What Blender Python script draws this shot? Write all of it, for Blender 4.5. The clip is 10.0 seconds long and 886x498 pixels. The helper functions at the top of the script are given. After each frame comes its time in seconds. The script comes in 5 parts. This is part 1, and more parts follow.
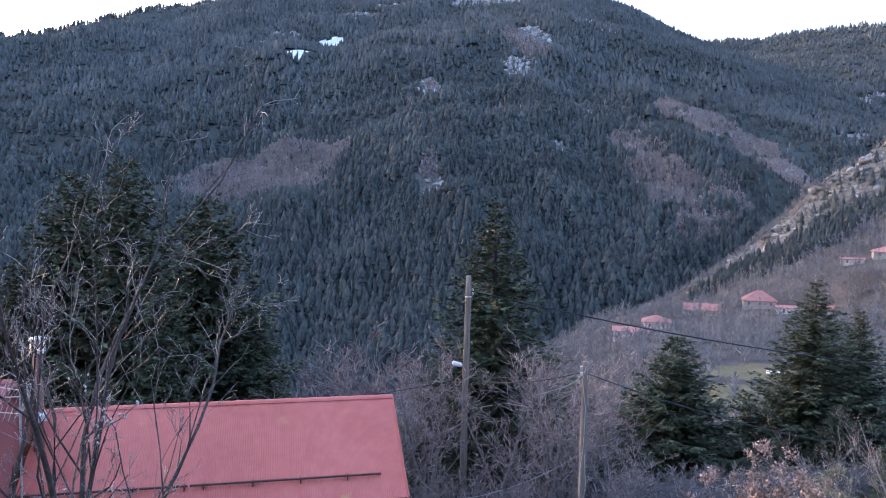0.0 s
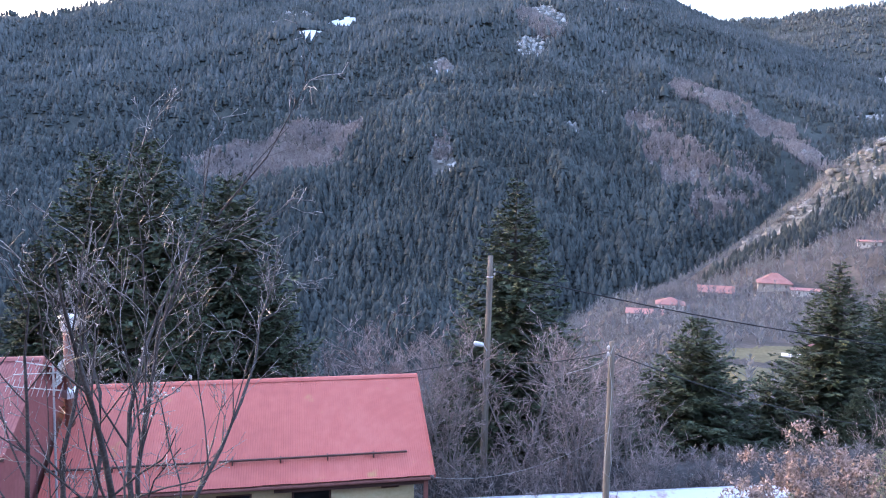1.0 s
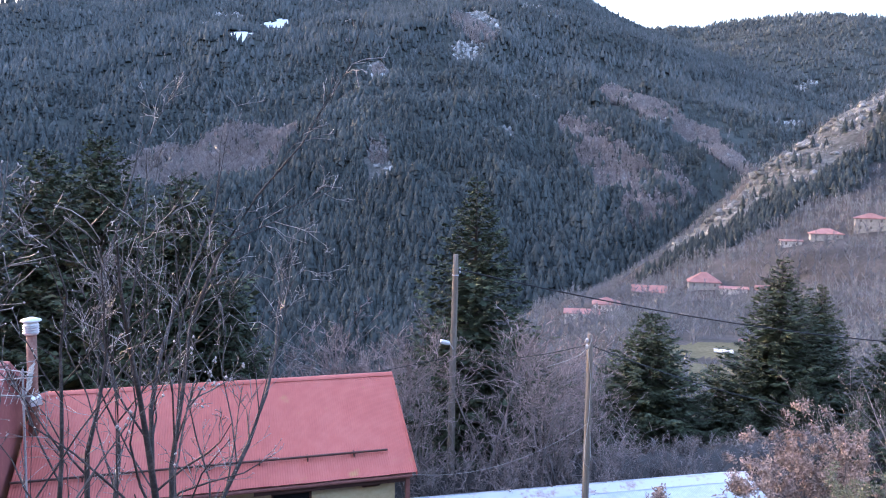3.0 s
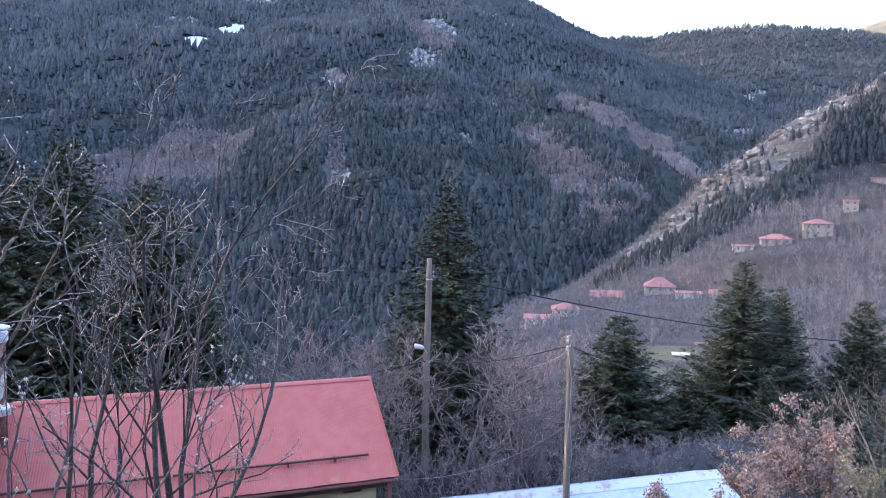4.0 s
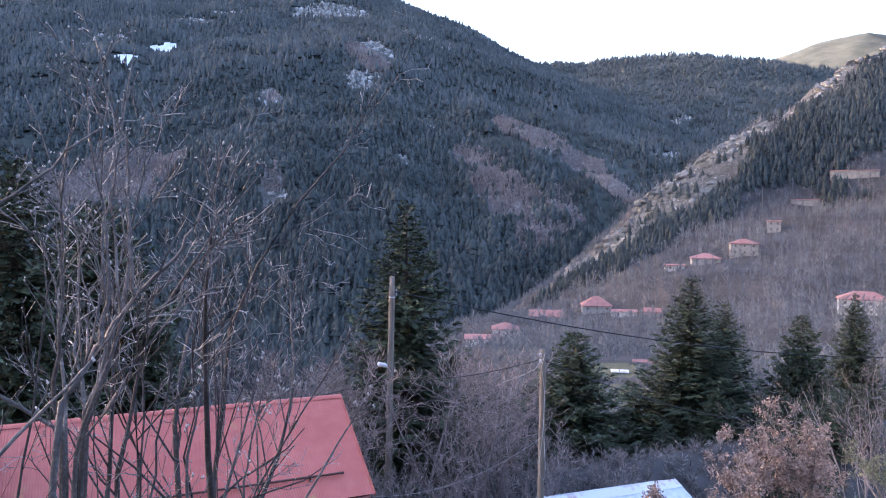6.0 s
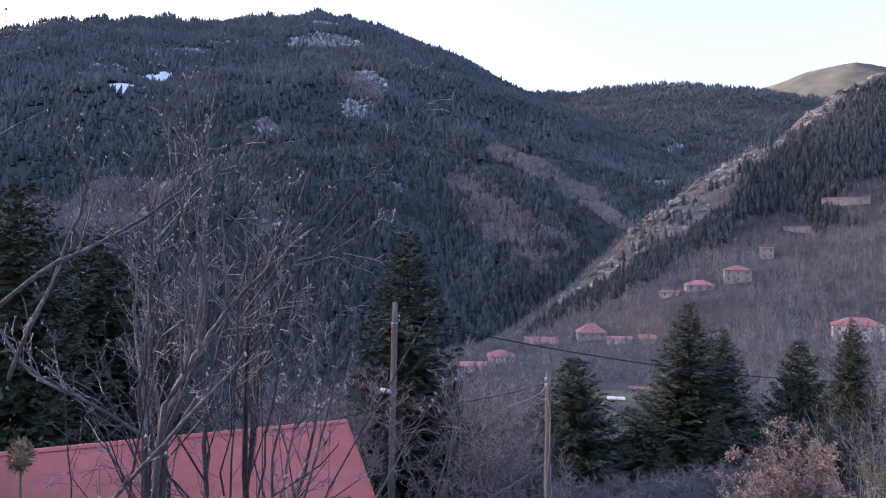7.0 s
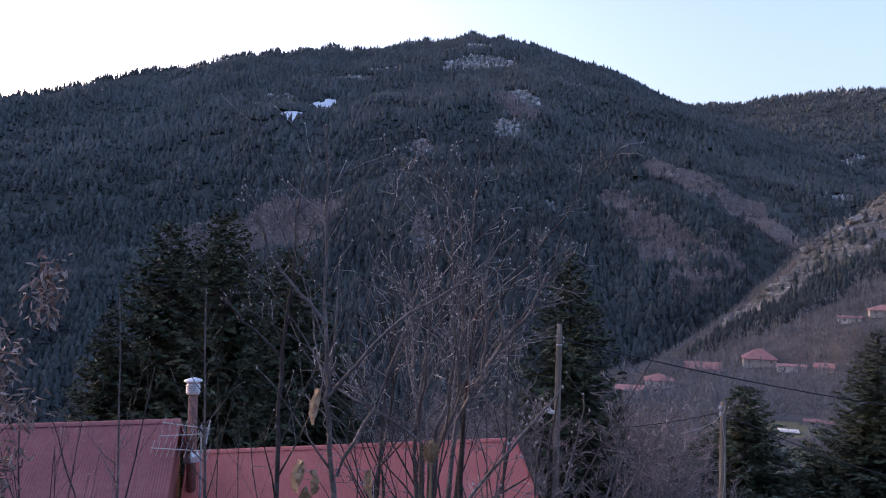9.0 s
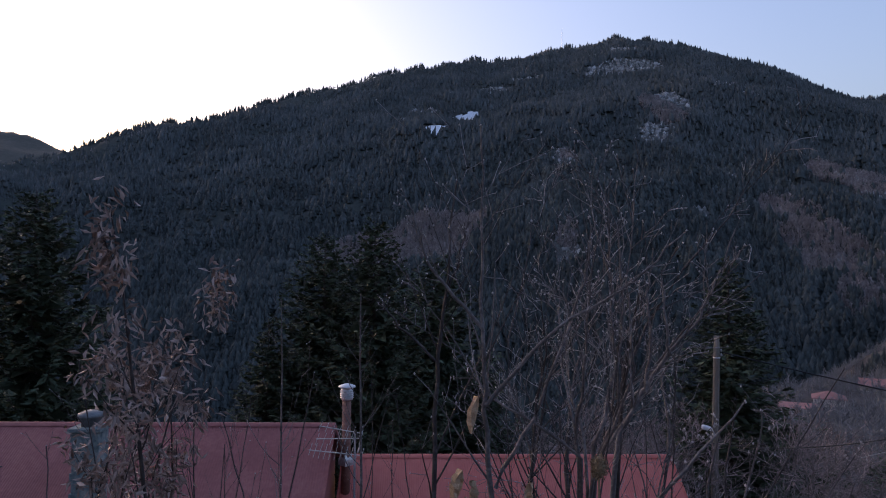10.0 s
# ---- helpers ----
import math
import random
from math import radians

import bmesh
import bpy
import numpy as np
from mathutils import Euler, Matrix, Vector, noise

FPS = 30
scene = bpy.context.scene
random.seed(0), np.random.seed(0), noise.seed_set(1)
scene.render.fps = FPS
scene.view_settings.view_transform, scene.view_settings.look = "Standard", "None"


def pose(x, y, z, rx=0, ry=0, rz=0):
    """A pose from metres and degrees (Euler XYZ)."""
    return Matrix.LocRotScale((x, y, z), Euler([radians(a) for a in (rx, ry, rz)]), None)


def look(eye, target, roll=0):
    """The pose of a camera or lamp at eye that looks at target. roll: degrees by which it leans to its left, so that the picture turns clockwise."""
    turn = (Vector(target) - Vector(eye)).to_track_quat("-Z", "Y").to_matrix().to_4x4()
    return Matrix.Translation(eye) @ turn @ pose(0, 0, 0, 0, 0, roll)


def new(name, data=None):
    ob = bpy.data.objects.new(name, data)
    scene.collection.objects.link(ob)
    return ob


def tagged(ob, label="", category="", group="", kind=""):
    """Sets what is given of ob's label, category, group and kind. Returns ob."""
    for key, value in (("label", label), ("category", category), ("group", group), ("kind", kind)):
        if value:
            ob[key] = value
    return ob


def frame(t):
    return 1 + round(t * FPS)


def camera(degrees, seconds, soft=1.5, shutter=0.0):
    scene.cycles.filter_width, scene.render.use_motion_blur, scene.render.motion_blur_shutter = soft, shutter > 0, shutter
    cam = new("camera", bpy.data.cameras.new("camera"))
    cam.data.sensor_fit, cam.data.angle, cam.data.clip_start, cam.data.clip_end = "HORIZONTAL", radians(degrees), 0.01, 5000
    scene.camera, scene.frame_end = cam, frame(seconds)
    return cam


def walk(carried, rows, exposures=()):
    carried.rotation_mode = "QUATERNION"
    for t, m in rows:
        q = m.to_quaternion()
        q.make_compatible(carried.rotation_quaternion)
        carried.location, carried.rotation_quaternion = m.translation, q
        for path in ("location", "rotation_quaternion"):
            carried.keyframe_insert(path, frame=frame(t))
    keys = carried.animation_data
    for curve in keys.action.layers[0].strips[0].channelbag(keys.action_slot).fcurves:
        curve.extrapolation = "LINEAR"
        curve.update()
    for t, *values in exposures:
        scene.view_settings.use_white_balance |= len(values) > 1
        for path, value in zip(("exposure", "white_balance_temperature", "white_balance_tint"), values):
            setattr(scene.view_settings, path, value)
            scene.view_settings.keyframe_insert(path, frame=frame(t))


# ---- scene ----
cam = camera(62.4, 10.0, soft=1.1)
PATH = [
    (0, (-0.406, 1.066, 1.829), (0.024, 3.016, 1.72), 0.8),
    (0.5, (-0.581, 1.134, 1.792), (-0.175, 3.086, 1.648), 0.8),
    (1, (-0.856, 1.205, 1.75), (-0.458, 3.159, 1.59), 0.9),
    (1.5, (-1.185, 1.22, 1.676), (-0.775, 3.171, 1.515), 0.8),
    (2, (-1.569, 1.194, 1.631), (-1.123, 3.137, 1.471), 0.8),
    (2.5, (-1.887, 1.349, 1.558), (-1.38, 3.278, 1.402), 0.7),
    (4, (-2.931, 1.745, 1.342), (-2.255, 3.623, 1.215), 0.6),
    (4.5, (-3.231, 1.852, 1.292), (-2.503, 3.711, 1.169), 0.5),
    (5, (-3.575, 1.925, 1.281), (-2.797, 3.764, 1.163), 0.5),
    (5.5, (-3.887, 1.976, 1.228), (-3.071, 3.799, 1.127), 0.4),
    (7, (-4.704, 1.772, 1.111), (-3.854, 3.582, 1.119), 0.4),
    (7.5, (-4.956, 1.583, 1.158), (-4.118, 3.399, 1.187), 0.4),
    (8, (-5.189, 1.172, 1.283), (-4.411, 3.014, 1.324), 0.4),
    (8.5, (-5.459, 1.041, 1.311), (-4.814, 2.933, 1.36), 0.4),
    (9, (-5.662, 1.065, 1.316), (-5.202, 3.011, 1.369), 0.9),
    (9.5, (-5.728, 1.136, 1.288), (-5.474, 3.119, 1.35), 0.9),
    (10, (-5.715, 1.234, 1.282), (-5.642, 3.231, 1.357), 0.6),
]
EXPOSURES = [(0.0, 4.24, 5550, 27), (1.0, 4.74, 5550, 28), (2.5, 4.64, 5550, 28), (4.0, 4.49, 5500, 27), (5.5, 4.44, 5500, 27), (7.0, 3.64, 5500, 35), (8.5, 3.39, 5550, 36), (9.0, 3.12, 5520, 35), (9.5, 2.66, 5530, 31), (10.0, 2.38, 5580, 31)]
walk(cam, [(t, look(eye, target, roll)) for t, eye, target, roll in PATH], EXPOSURES)

# ---- daylight: clear evening sky, the low sun behind the mountain ahead ----
SUN_UP, SUN_FROM = 4.3, (-0.75, 0.66)
world = bpy.data.worlds.new("evening_sky")
scene.world = world
world.use_nodes = True
wn = world.node_tree
sky = wn.nodes.new("ShaderNodeTexSky")
sky.sky_type, sky.sun_disc = "NISHITA", False
sky.sun_elevation = radians(SUN_UP)
sky.sun_rotation = math.atan2(SUN_FROM[0], SUN_FROM[1])
sky.air_density, sky.dust_density, sky.ozone_density = 0.9, 6.0, 1.0
wn.links.new(sky.outputs[0], wn.nodes["Background"].inputs[0])
wn.nodes["Background"].inputs[1].default_value = 0.12
sun = new("sun", bpy.data.lights.new("sun", "SUN"))
sun.data.energy, sun.data.angle, sun.data.color = 2.0, radians(0.5), (1.0, 0.92, 0.8)
sun.matrix_world = look((SUN_FROM[0] * 50, SUN_FROM[1] * 50, 50 * math.tan(radians(SUN_UP))), (0, 0, 0))

# ---- materials ----


def material(name, colours, scale=1.0, rough=0.8, metal=0.0, bump=0.0, bump_scale=None, fine=6.0, vary=0.0, island=0.0, stretch=None, subsurface=0.0):
    """Two-scale mottled surface: colours is a list of (position, rgb) along a noise ramp."""
    m = bpy.data.materials.new(name)
    m.use_nodes = True
    n, l = m.node_tree.nodes, m.node_tree.links
    b = n["Principled BSDF"]
    b.inputs["Roughness"].default_value, b.inputs["Metallic"].default_value = rough, metal
    b.inputs["Specular IOR Level"].default_value = 0.3
    tc = n.new("ShaderNodeTexCoord")
    src = tc.outputs["Object"]
    if stretch:
        mp = n.new("ShaderNodeMapping")
        mp.inputs["Scale"].default_value = stretch
        l.new(src, mp.inputs[0])
        src = mp.outputs[0]
    big, small = n.new("ShaderNodeTexNoise"), n.new("ShaderNodeTexNoise")
    big.inputs["Scale"].default_value, big.inputs["Detail"].default_value = scale, 4
    small.inputs["Scale"].default_value, small.inputs["Detail"].default_value = scale * fine, 3
    l.new(src, big.inputs["Vector"]), l.new(src, small.inputs["Vector"])
    mix = n.new("ShaderNodeMath")
    mix.operation = "MULTIPLY_ADD"
    l.new(small.outputs[0], mix.inputs[0])
    mix.inputs[1].default_value = 0.45
    half = n.new("ShaderNodeMath")
    half.operation = "MULTIPLY"
    half.inputs[1].default_value = 0.55
    l.new(big.outputs[0], half.inputs[0]), l.new(half.outputs[0], mix.inputs[2])
    ramp = n.new("ShaderNodeValToRGB")
    e = ramp.color_ramp.elements
    while len(e) < len(colours):
        e.new(0.5)
    for el, (p, c) in zip(e, colours):
        el.position, el.color = p, (*c, 1)
    l.new(mix.outputs[0], ramp.inputs[0])
    out = ramp.outputs[0]
    if vary or island:
        hsv = n.new("ShaderNodeHueSaturation")
        rnd = n.new("ShaderNodeNewGeometry") if island else n.new("ShaderNodeObjectInfo")
        mr = n.new("ShaderNodeMapRange")
        a = island or vary
        mr.inputs["To Min"].default_value, mr.inputs["To Max"].default_value = 1 - a, 1 + a
        l.new(rnd.outputs["Random Per Island" if island else "Random"], mr.inputs[0])
        l.new(mr.outputs[0], hsv.inputs["Value"]), l.new(out, hsv.inputs["Color"])
        out = hsv.outputs[0]
    l.new(out, b.inputs["Base Color"])
    if bump:
        bm_ = n.new("ShaderNodeBump")
        bm_.inputs["Strength"].default_value = bump
        bm_.inputs["Distance"].default_value = 0.02
        bn = small
        if bump_scale:
            bn = n.new("ShaderNodeTexNoise")
            bn.inputs["Scale"].default_value, bn.inputs["Detail"].default_value = bump_scale, 4
            l.new(src, bn.inputs["Vector"])
        l.new(bn.outputs[0], bm_.inputs["Height"]), l.new(bm_.outputs[0], b.inputs["Normal"])
    return m


M = {}
M["litter"] = material("leaf_litter", [(0.3, (0.032, 0.029, 0.028)), (0.5, (0.06, 0.055, 0.053)), (0.7, (0.112, 0.103, 0.1))], 0.08, 0.95, fine=14)
M["moss"] = material("forest_floor", [(0.3, (0.028, 0.034, 0.031)), (0.5, (0.045, 0.053, 0.048)), (0.7, (0.068, 0.075, 0.067))], 0.05, 0.95, fine=12)
M["scree"] = material("pale_scree", [(0.34, (0.05, 0.05, 0.046)), (0.5, (0.098, 0.097, 0.09)), (0.66, (0.19, 0.187, 0.178))], 0.05, 0.9, fine=9)
M["meadow"] = material("winter_meadow", [(0.3, (0.065, 0.065, 0.034)), (0.5, (0.11, 0.104, 0.058)), (0.7, (0.17, 0.15, 0.1))], 0.1, 0.95, fine=12)
M["snow"] = material("old_snow", [(0.3, (0.62, 0.64, 0.68)), (0.7, (0.85, 0.87, 0.9))], 0.1, 0.7)
M["rock"] = material("limestone_crag", [(0.34, (0.08, 0.08, 0.078)), (0.5, (0.16, 0.16, 0.156)), (0.66, (0.31, 0.31, 0.3))], 0.1, 0.9, fine=9, island=0.4)
M["pale_rock"] = material("bleached_limestone", [(0.34, (0.13, 0.13, 0.127)), (0.5, (0.26, 0.26, 0.255)), (0.66, (0.44, 0.44, 0.43))], 0.1, 0.9, fine=9, island=0.45)
M["alpine"] = material("dry_alpine_grass", [(0.3, (0.04, 0.041, 0.026)), (0.5, (0.064, 0.063, 0.041)), (0.7, (0.095, 0.092, 0.064))], 0.02, 0.95, fine=12)
# far firs: the bluish tint of haze is put into the base colour
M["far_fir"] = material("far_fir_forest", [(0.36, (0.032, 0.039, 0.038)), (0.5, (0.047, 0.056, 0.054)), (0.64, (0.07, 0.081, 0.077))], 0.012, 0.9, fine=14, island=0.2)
# the same firs paled further, distance haze painted into the colour
M["hazed_fir"] = material("hazed_fir_forest", [(0.36, (0.045, 0.053, 0.052)), (0.5, (0.064, 0.073, 0.072)), (0.64, (0.092, 0.102, 0.1))], 0.012, 0.9, fine=14, island=0.2)
M["far_bare"] = material("far_bare_wood", [(0.3, (0.128, 0.128, 0.134)), (0.5, (0.184, 0.184, 0.193)), (0.7, (0.25, 0.249, 0.26))], 0.02, 0.9, fine=20, island=0.15)
M["grove"] = material("bare_grove", [(0.3, (0.2, 0.174, 0.17)), (0.5, (0.28, 0.245, 0.24)), (0.7, (0.37, 0.328, 0.322))], 0.02, 0.9, fine=20, island=0.25)
M["near_fir"] = material("fir_needles", [(0.3, (0.04, 0.053, 0.031)), (0.5, (0.063, 0.081, 0.047)), (0.7, (0.105, 0.126, 0.072))], 0.6, 0.75, fine=8, island=0.3)
M["fir_bark"] = material("fir_bark", [(0.3, (0.06, 0.05, 0.045)), (0.7, (0.15, 0.13, 0.115))], 2.0, 0.9, bump=0.5)
M["grey_bark"] = material("grey_twig_bark", [(0.3, (0.1, 0.084, 0.08)), (0.5, (0.18, 0.152, 0.145)), (0.7, (0.3, 0.26, 0.245))], 1.5, 0.7, fine=10, island=0.25)
M["dark_bark"] = material("dark_stem_bark", [(0.3, (0.025, 0.02, 0.019)), (0.5, (0.052, 0.042, 0.04)), (0.7, (0.13, 0.11, 0.105))], 3.0, 0.65, fine=10, bump=0.3, island=0.2)
# twigs of dark stems: sky sheen partly put into a paler base colour
M["twig"] = material("pale_sheen_twig_bark", [(0.34, (0.06, 0.048, 0.045)), (0.5, (0.165, 0.138, 0.13)), (0.66, (0.4, 0.355, 0.34))], 2.5, 0.33, fine=10, island=0.4)
M["bush_twig"] = material("pale_bush_twig_bark", [(0.3, (0.11, 0.085, 0.08)), (0.5, (0.235, 0.182, 0.172)), (0.7, (0.46, 0.365, 0.345))], 1.0, 0.6, fine=10, island=0.6)
M["twig"].node_tree.nodes["Principled BSDF"].inputs["Specular IOR Level"].default_value = 0.4
M["sap_bark"] = material("sapling_bark", [(0.3, (0.05, 0.042, 0.04)), (0.5, (0.112, 0.096, 0.091)), (0.7, (0.27, 0.235, 0.225))], 4.0, 0.6, fine=10, bump=0.3, island=0.2)
M["bud"] = material("pale_buds", [(0.3, (0.35, 0.31, 0.29)), (0.7, (0.55, 0.5, 0.47))], 20, 0.8, island=0.2)
M["dry_leaf"] = material("dry_oak_leaf", [(0.3, (0.19, 0.13, 0.106)), (0.5, (0.33, 0.24, 0.2)), (0.7, (0.5, 0.39, 0.335))], 8, 0.75, island=0.35)
M["shrub_leaf"] = material("olive_shrub_leaf", [(0.3, (0.12, 0.125, 0.075)), (0.5, (0.19, 0.19, 0.12)), (0.7, (0.27, 0.26, 0.17))], 8, 0.75, island=0.3)
M["red_roof"] = material("red_painted_sheet", [(0.35, (0.4, 0.09, 0.066)), (0.5, (0.45, 0.108, 0.08)), (0.65, (0.49, 0.132, 0.1))], 0.25, 0.5, fine=10, bump=0.05)
M["red_roof"].node_tree.nodes["Principled BSDF"].inputs["Specular IOR Level"].default_value = 0.5
rn, rl = M["red_roof"].node_tree.nodes, M["red_roof"].node_tree.links
rust_at, rust_cut, rust_mix = rn.new("ShaderNodeTexNoise"), rn.new("ShaderNodeMapRange"), rn.new("ShaderNodeMixRGB")
rust_at.inputs["Scale"].default_value, rust_at.inputs["Detail"].default_value = 1.3, 6
rust_cut.inputs["From Min"].default_value, rust_cut.inputs["From Max"].default_value = 0.66, 0.76
rust_mix.inputs[2].default_value = (0.42, 0.2, 0.08, 1)
roof_colour = rn["Principled BSDF"].inputs["Base Color"]
rl.new(next(n for n in rn if n.type == "TEX_COORD").outputs["Object"], rust_at.inputs["Vector"])
rl.new(rust_at.outputs[0], rust_cut.inputs[0]), rl.new(rust_cut.outputs[0], rust_mix.inputs[0])
rl.new(roof_colour.links[0].from_socket, rust_mix.inputs[1]), rl.new(rust_mix.outputs[0], roof_colour)
M["red_roof_old"] = material("older_red_sheet", [(0.3, (0.2, 0.062, 0.06)), (0.5, (0.25, 0.082, 0.078)), (0.7, (0.31, 0.118, 0.108))], 0.7, 0.6, fine=10)
M["galv"] = material("galvanised_sheet", [(0.3, (0.42, 0.46, 0.52)), (0.5, (0.55, 0.59, 0.65)), (0.7, (0.66, 0.69, 0.74))], 0.6, 0.45, metal=0.25, fine=8)
M["rust"] = material("rusty_ridge_sheet", [(0.5, (0.6, 0.61, 0.64)), (0.6, (0.46, 0.36, 0.34)), (0.72, (0.3, 0.16, 0.12))], 1.2, 0.7, fine=5)
M["cream"] = material("cream_render", [(0.3, (0.5, 0.4, 0.22)), (0.5, (0.6, 0.49, 0.29)), (0.7, (0.66, 0.56, 0.36))], 0.8, 0.9, fine=12, bump=0.1)
M["dark_wood"] = material("dark_brown_timber", [(0.3, (0.05, 0.025, 0.02)), (0.7, (0.12, 0.06, 0.05))], 3, 0.7, stretch=(1, 6, 6))
M["brown_wood"] = material("reddish_timber", [(0.3, (0.16, 0.06, 0.05)), (0.7, (0.27, 0.11, 0.09))], 3, 0.7)
M["pole_wood"] = material("weathered_pole_wood", [(0.3, (0.12, 0.1, 0.08)), (0.5, (0.19, 0.16, 0.13)), (0.7, (0.28, 0.24, 0.2))], 2.0, 0.9, fine=6, stretch=(6, 6, 0.4), bump=0.4)
M["cable"] = material("black_cable", [(0.3, (0.015, 0.015, 0.016)), (0.7, (0.03, 0.03, 0.032))], 5, 0.6)
M["pale_cable"] = material("pale_cable", [(0.3, (0.35, 0.34, 0.33)), (0.7, (0.5, 0.49, 0.47))], 5, 0.6)
M["white_metal"] = material("white_painted_metal", [(0.3, (0.62, 0.63, 0.65)), (0.7, (0.8, 0.81, 0.82))], 4, 0.4, metal=0.2)
M["steel"] = material("dull_steel", [(0.3, (0.4, 0.4, 0.42)), (0.7, (0.58, 0.58, 0.6))], 4, 0.4, metal=0.7)
M["flue"] = material("rusty_flue", [(0.3, (0.15, 0.065, 0.05)), (0.5, (0.22, 0.105, 0.08)), (0.7, (0.32, 0.18, 0.145))], 3, 0.65, fine=5)
M["dark_glass"] = material("dark_window_glass", [(0.3, (0.01, 0.011, 0.013)), (0.7, (0.02, 0.021, 0.024))], 1, 0.08)
M["far_wall"] = material("far_house_render", [(0.3, (0.45, 0.43, 0.4)), (0.5, (0.58, 0.56, 0.52)), (0.7, (0.7, 0.68, 0.64))], 0.4, 0.9, vary=0.12)
M["far_roof"] = material("far_red_roof", [(0.3, (0.22, 0.105, 0.096)), (0.5, (0.29, 0.145, 0.132)), (0.7, (0.36, 0.2, 0.182))], 0.4, 0.8, vary=0.15)
M["stone_wall"] = material("rough_stone", [(0.3, (0.22, 0.2, 0.18)), (0.5, (0.34, 0.32, 0.29)), (0.7, (0.46, 0.44, 0.4))], 1.2, 0.9, fine=5)
M["plaster"] = material("flaking_pale_plaster", [(0.35, (0.1, 0.13, 0.13)), (0.5, (0.19, 0.225, 0.22)), (0.65, (0.32, 0.31, 0.28))], 2.5, 0.9, fine=4, bump=0.3)
M["zinc"] = material("tarnished_zinc", [(0.3, (0.12, 0.125, 0.13)), (0.7, (0.24, 0.245, 0.25))], 6, 0.55, metal=0.3)
# far window panes, lightened to mute their contrast at a distance; not shutters
M["shutter"] = material("muted_far_window", [(0.3, (0.1, 0.085, 0.075)), (0.7, (0.2, 0.175, 0.155))], 2, 0.8)
M["withered"] = material("withered_leaf", [(0.3, (0.22, 0.13, 0.07)), (0.5, (0.4, 0.27, 0.16)), (0.7, (0.56, 0.42, 0.29))], 30, 0.8)
M["teasel"] = material("teasel_straw", [(0.3, (0.17, 0.115, 0.065)), (0.7, (0.34, 0.25, 0.15))], 20, 0.85)

# ---- lay of the land: ridges fall off at a steady grade, the sheet is the highest of them ----


# land begin
def lattice(ix, iy, seed):
    v = np.sin(ix * 127.1 + iy * 311.7 + seed * 74.7) * 43758.5453
    return v - np.floor(v)


def value_noise(x, y, seed=0):
    ix, iy = np.floor(x), np.floor(y)
    fx, fy = x - ix, y - iy
    fx, fy = fx * fx * (3 - 2 * fx), fy * fy * (3 - 2 * fy)
    a, b = lattice(ix, iy, seed), lattice(ix + 1, iy, seed)
    c, d = lattice(ix, iy + 1, seed), lattice(ix + 1, iy + 1, seed)
    return (a + (b - a) * fx) * (1 - fy) + (c + (d - c) * fx) * fy - 0.5


def fbm(x, y, seed=0, octaves=4):
    out, amp = 0, 1.0
    for o in range(octaves):
        out, amp = out + amp * value_noise(x * 2**o, y * 2**o, seed + o), amp * 0.5
    return out


def along(line, step=45.0):
    """Points every few metres of a ridge line."""
    p = np.array(line, float)
    out = [p[:1]]
    for a, b in zip(p[:-1], p[1:]):
        n = max(1, int(np.linalg.norm(b[:2] - a[:2]) / step))
        out.append(a + (b - a) * (np.arange(1, n + 1) / n)[:, None])
    return np.concatenate(out)


def ridge(x, y, line, grade):
    h = np.full(np.shape(x), -1e4)
    for px, py, pz in along(line):
        h = np.maximum(h, pz - grade * np.hypot(x - px, y - py))
    return h


# first three points are unseen, raised to block the sun from the valley
MAIN_RIDGE = [(-1900, 200, 330), (-1450, 450, 280), (-1000, 850, 230), (-666, 1178, 190), (-578, 1296, 234), (-485, 1423, 300), (-410, 1490, 322), (-320, 1570, 372), (-240, 1628, 409), (-150, 1688, 445), (-61, 1750, 494), (0, 1780, 516), (76, 1815, 540), (137, 1846, 558), (201, 1852, 557), (249, 1856, 567), (330, 1862, 592), (430, 1850, 604), (498, 1833, 618), (570, 1810, 608), (642, 1787, 583), (700, 1738, 527), (730, 1712, 490), (766, 1683, 441), (820, 1632, 403), (898, 1558, 370), (866, 1284, 252), (772, 981, 140), (637, 769, 66), (520, 640, 10)]
SPURS = [[(498, 1833, 600), (430, 1500, 425), (400, 1200, 255), (330, 950, 110)], [(137, 1846, 540), (60, 1400, 300), (0, 1000, 85)], [(766, 1683, 440), (640, 1300, 320), (560, 1000, 160), (440, 800, 40)], [(-320, 1570, 355), (-330, 1250, 195), (-280, 900, 10)], [(642, 1787, 580), (560, 1450, 395), (480, 1100, 205)]]
BACK_RIDGE = [(1000, 2560, 600), (1346, 2339, 590), (1528, 2224, 581), (1688, 2105, 604), (1834, 1978, 603), (1989, 1822, 561), (2250, 1600, 500)]
FAR_PEAK = [(2700, 2900, 780), (2892, 2612, 806), (2991, 2499, 842), (3052, 2423, 880), (3165, 2273, 902), (3260, 2150, 860), (3400, 1800, 900)]
FAR_LEFT = [(-2400, 2500, 560), (-1623, 2878, 551), (-1539, 2923, 548), (-1450, 2968, 508), (-1000, 3200, 400)]
# unseen ridge, added behind the mountain to keep the sun off BACK_RIDGE
SUN_BLOCK_RIDGE = [(-700, 3300, 560), (-200, 3500, 740), (400, 3500, 790), (900, 3450, 770), (1300, 3500, 560)]
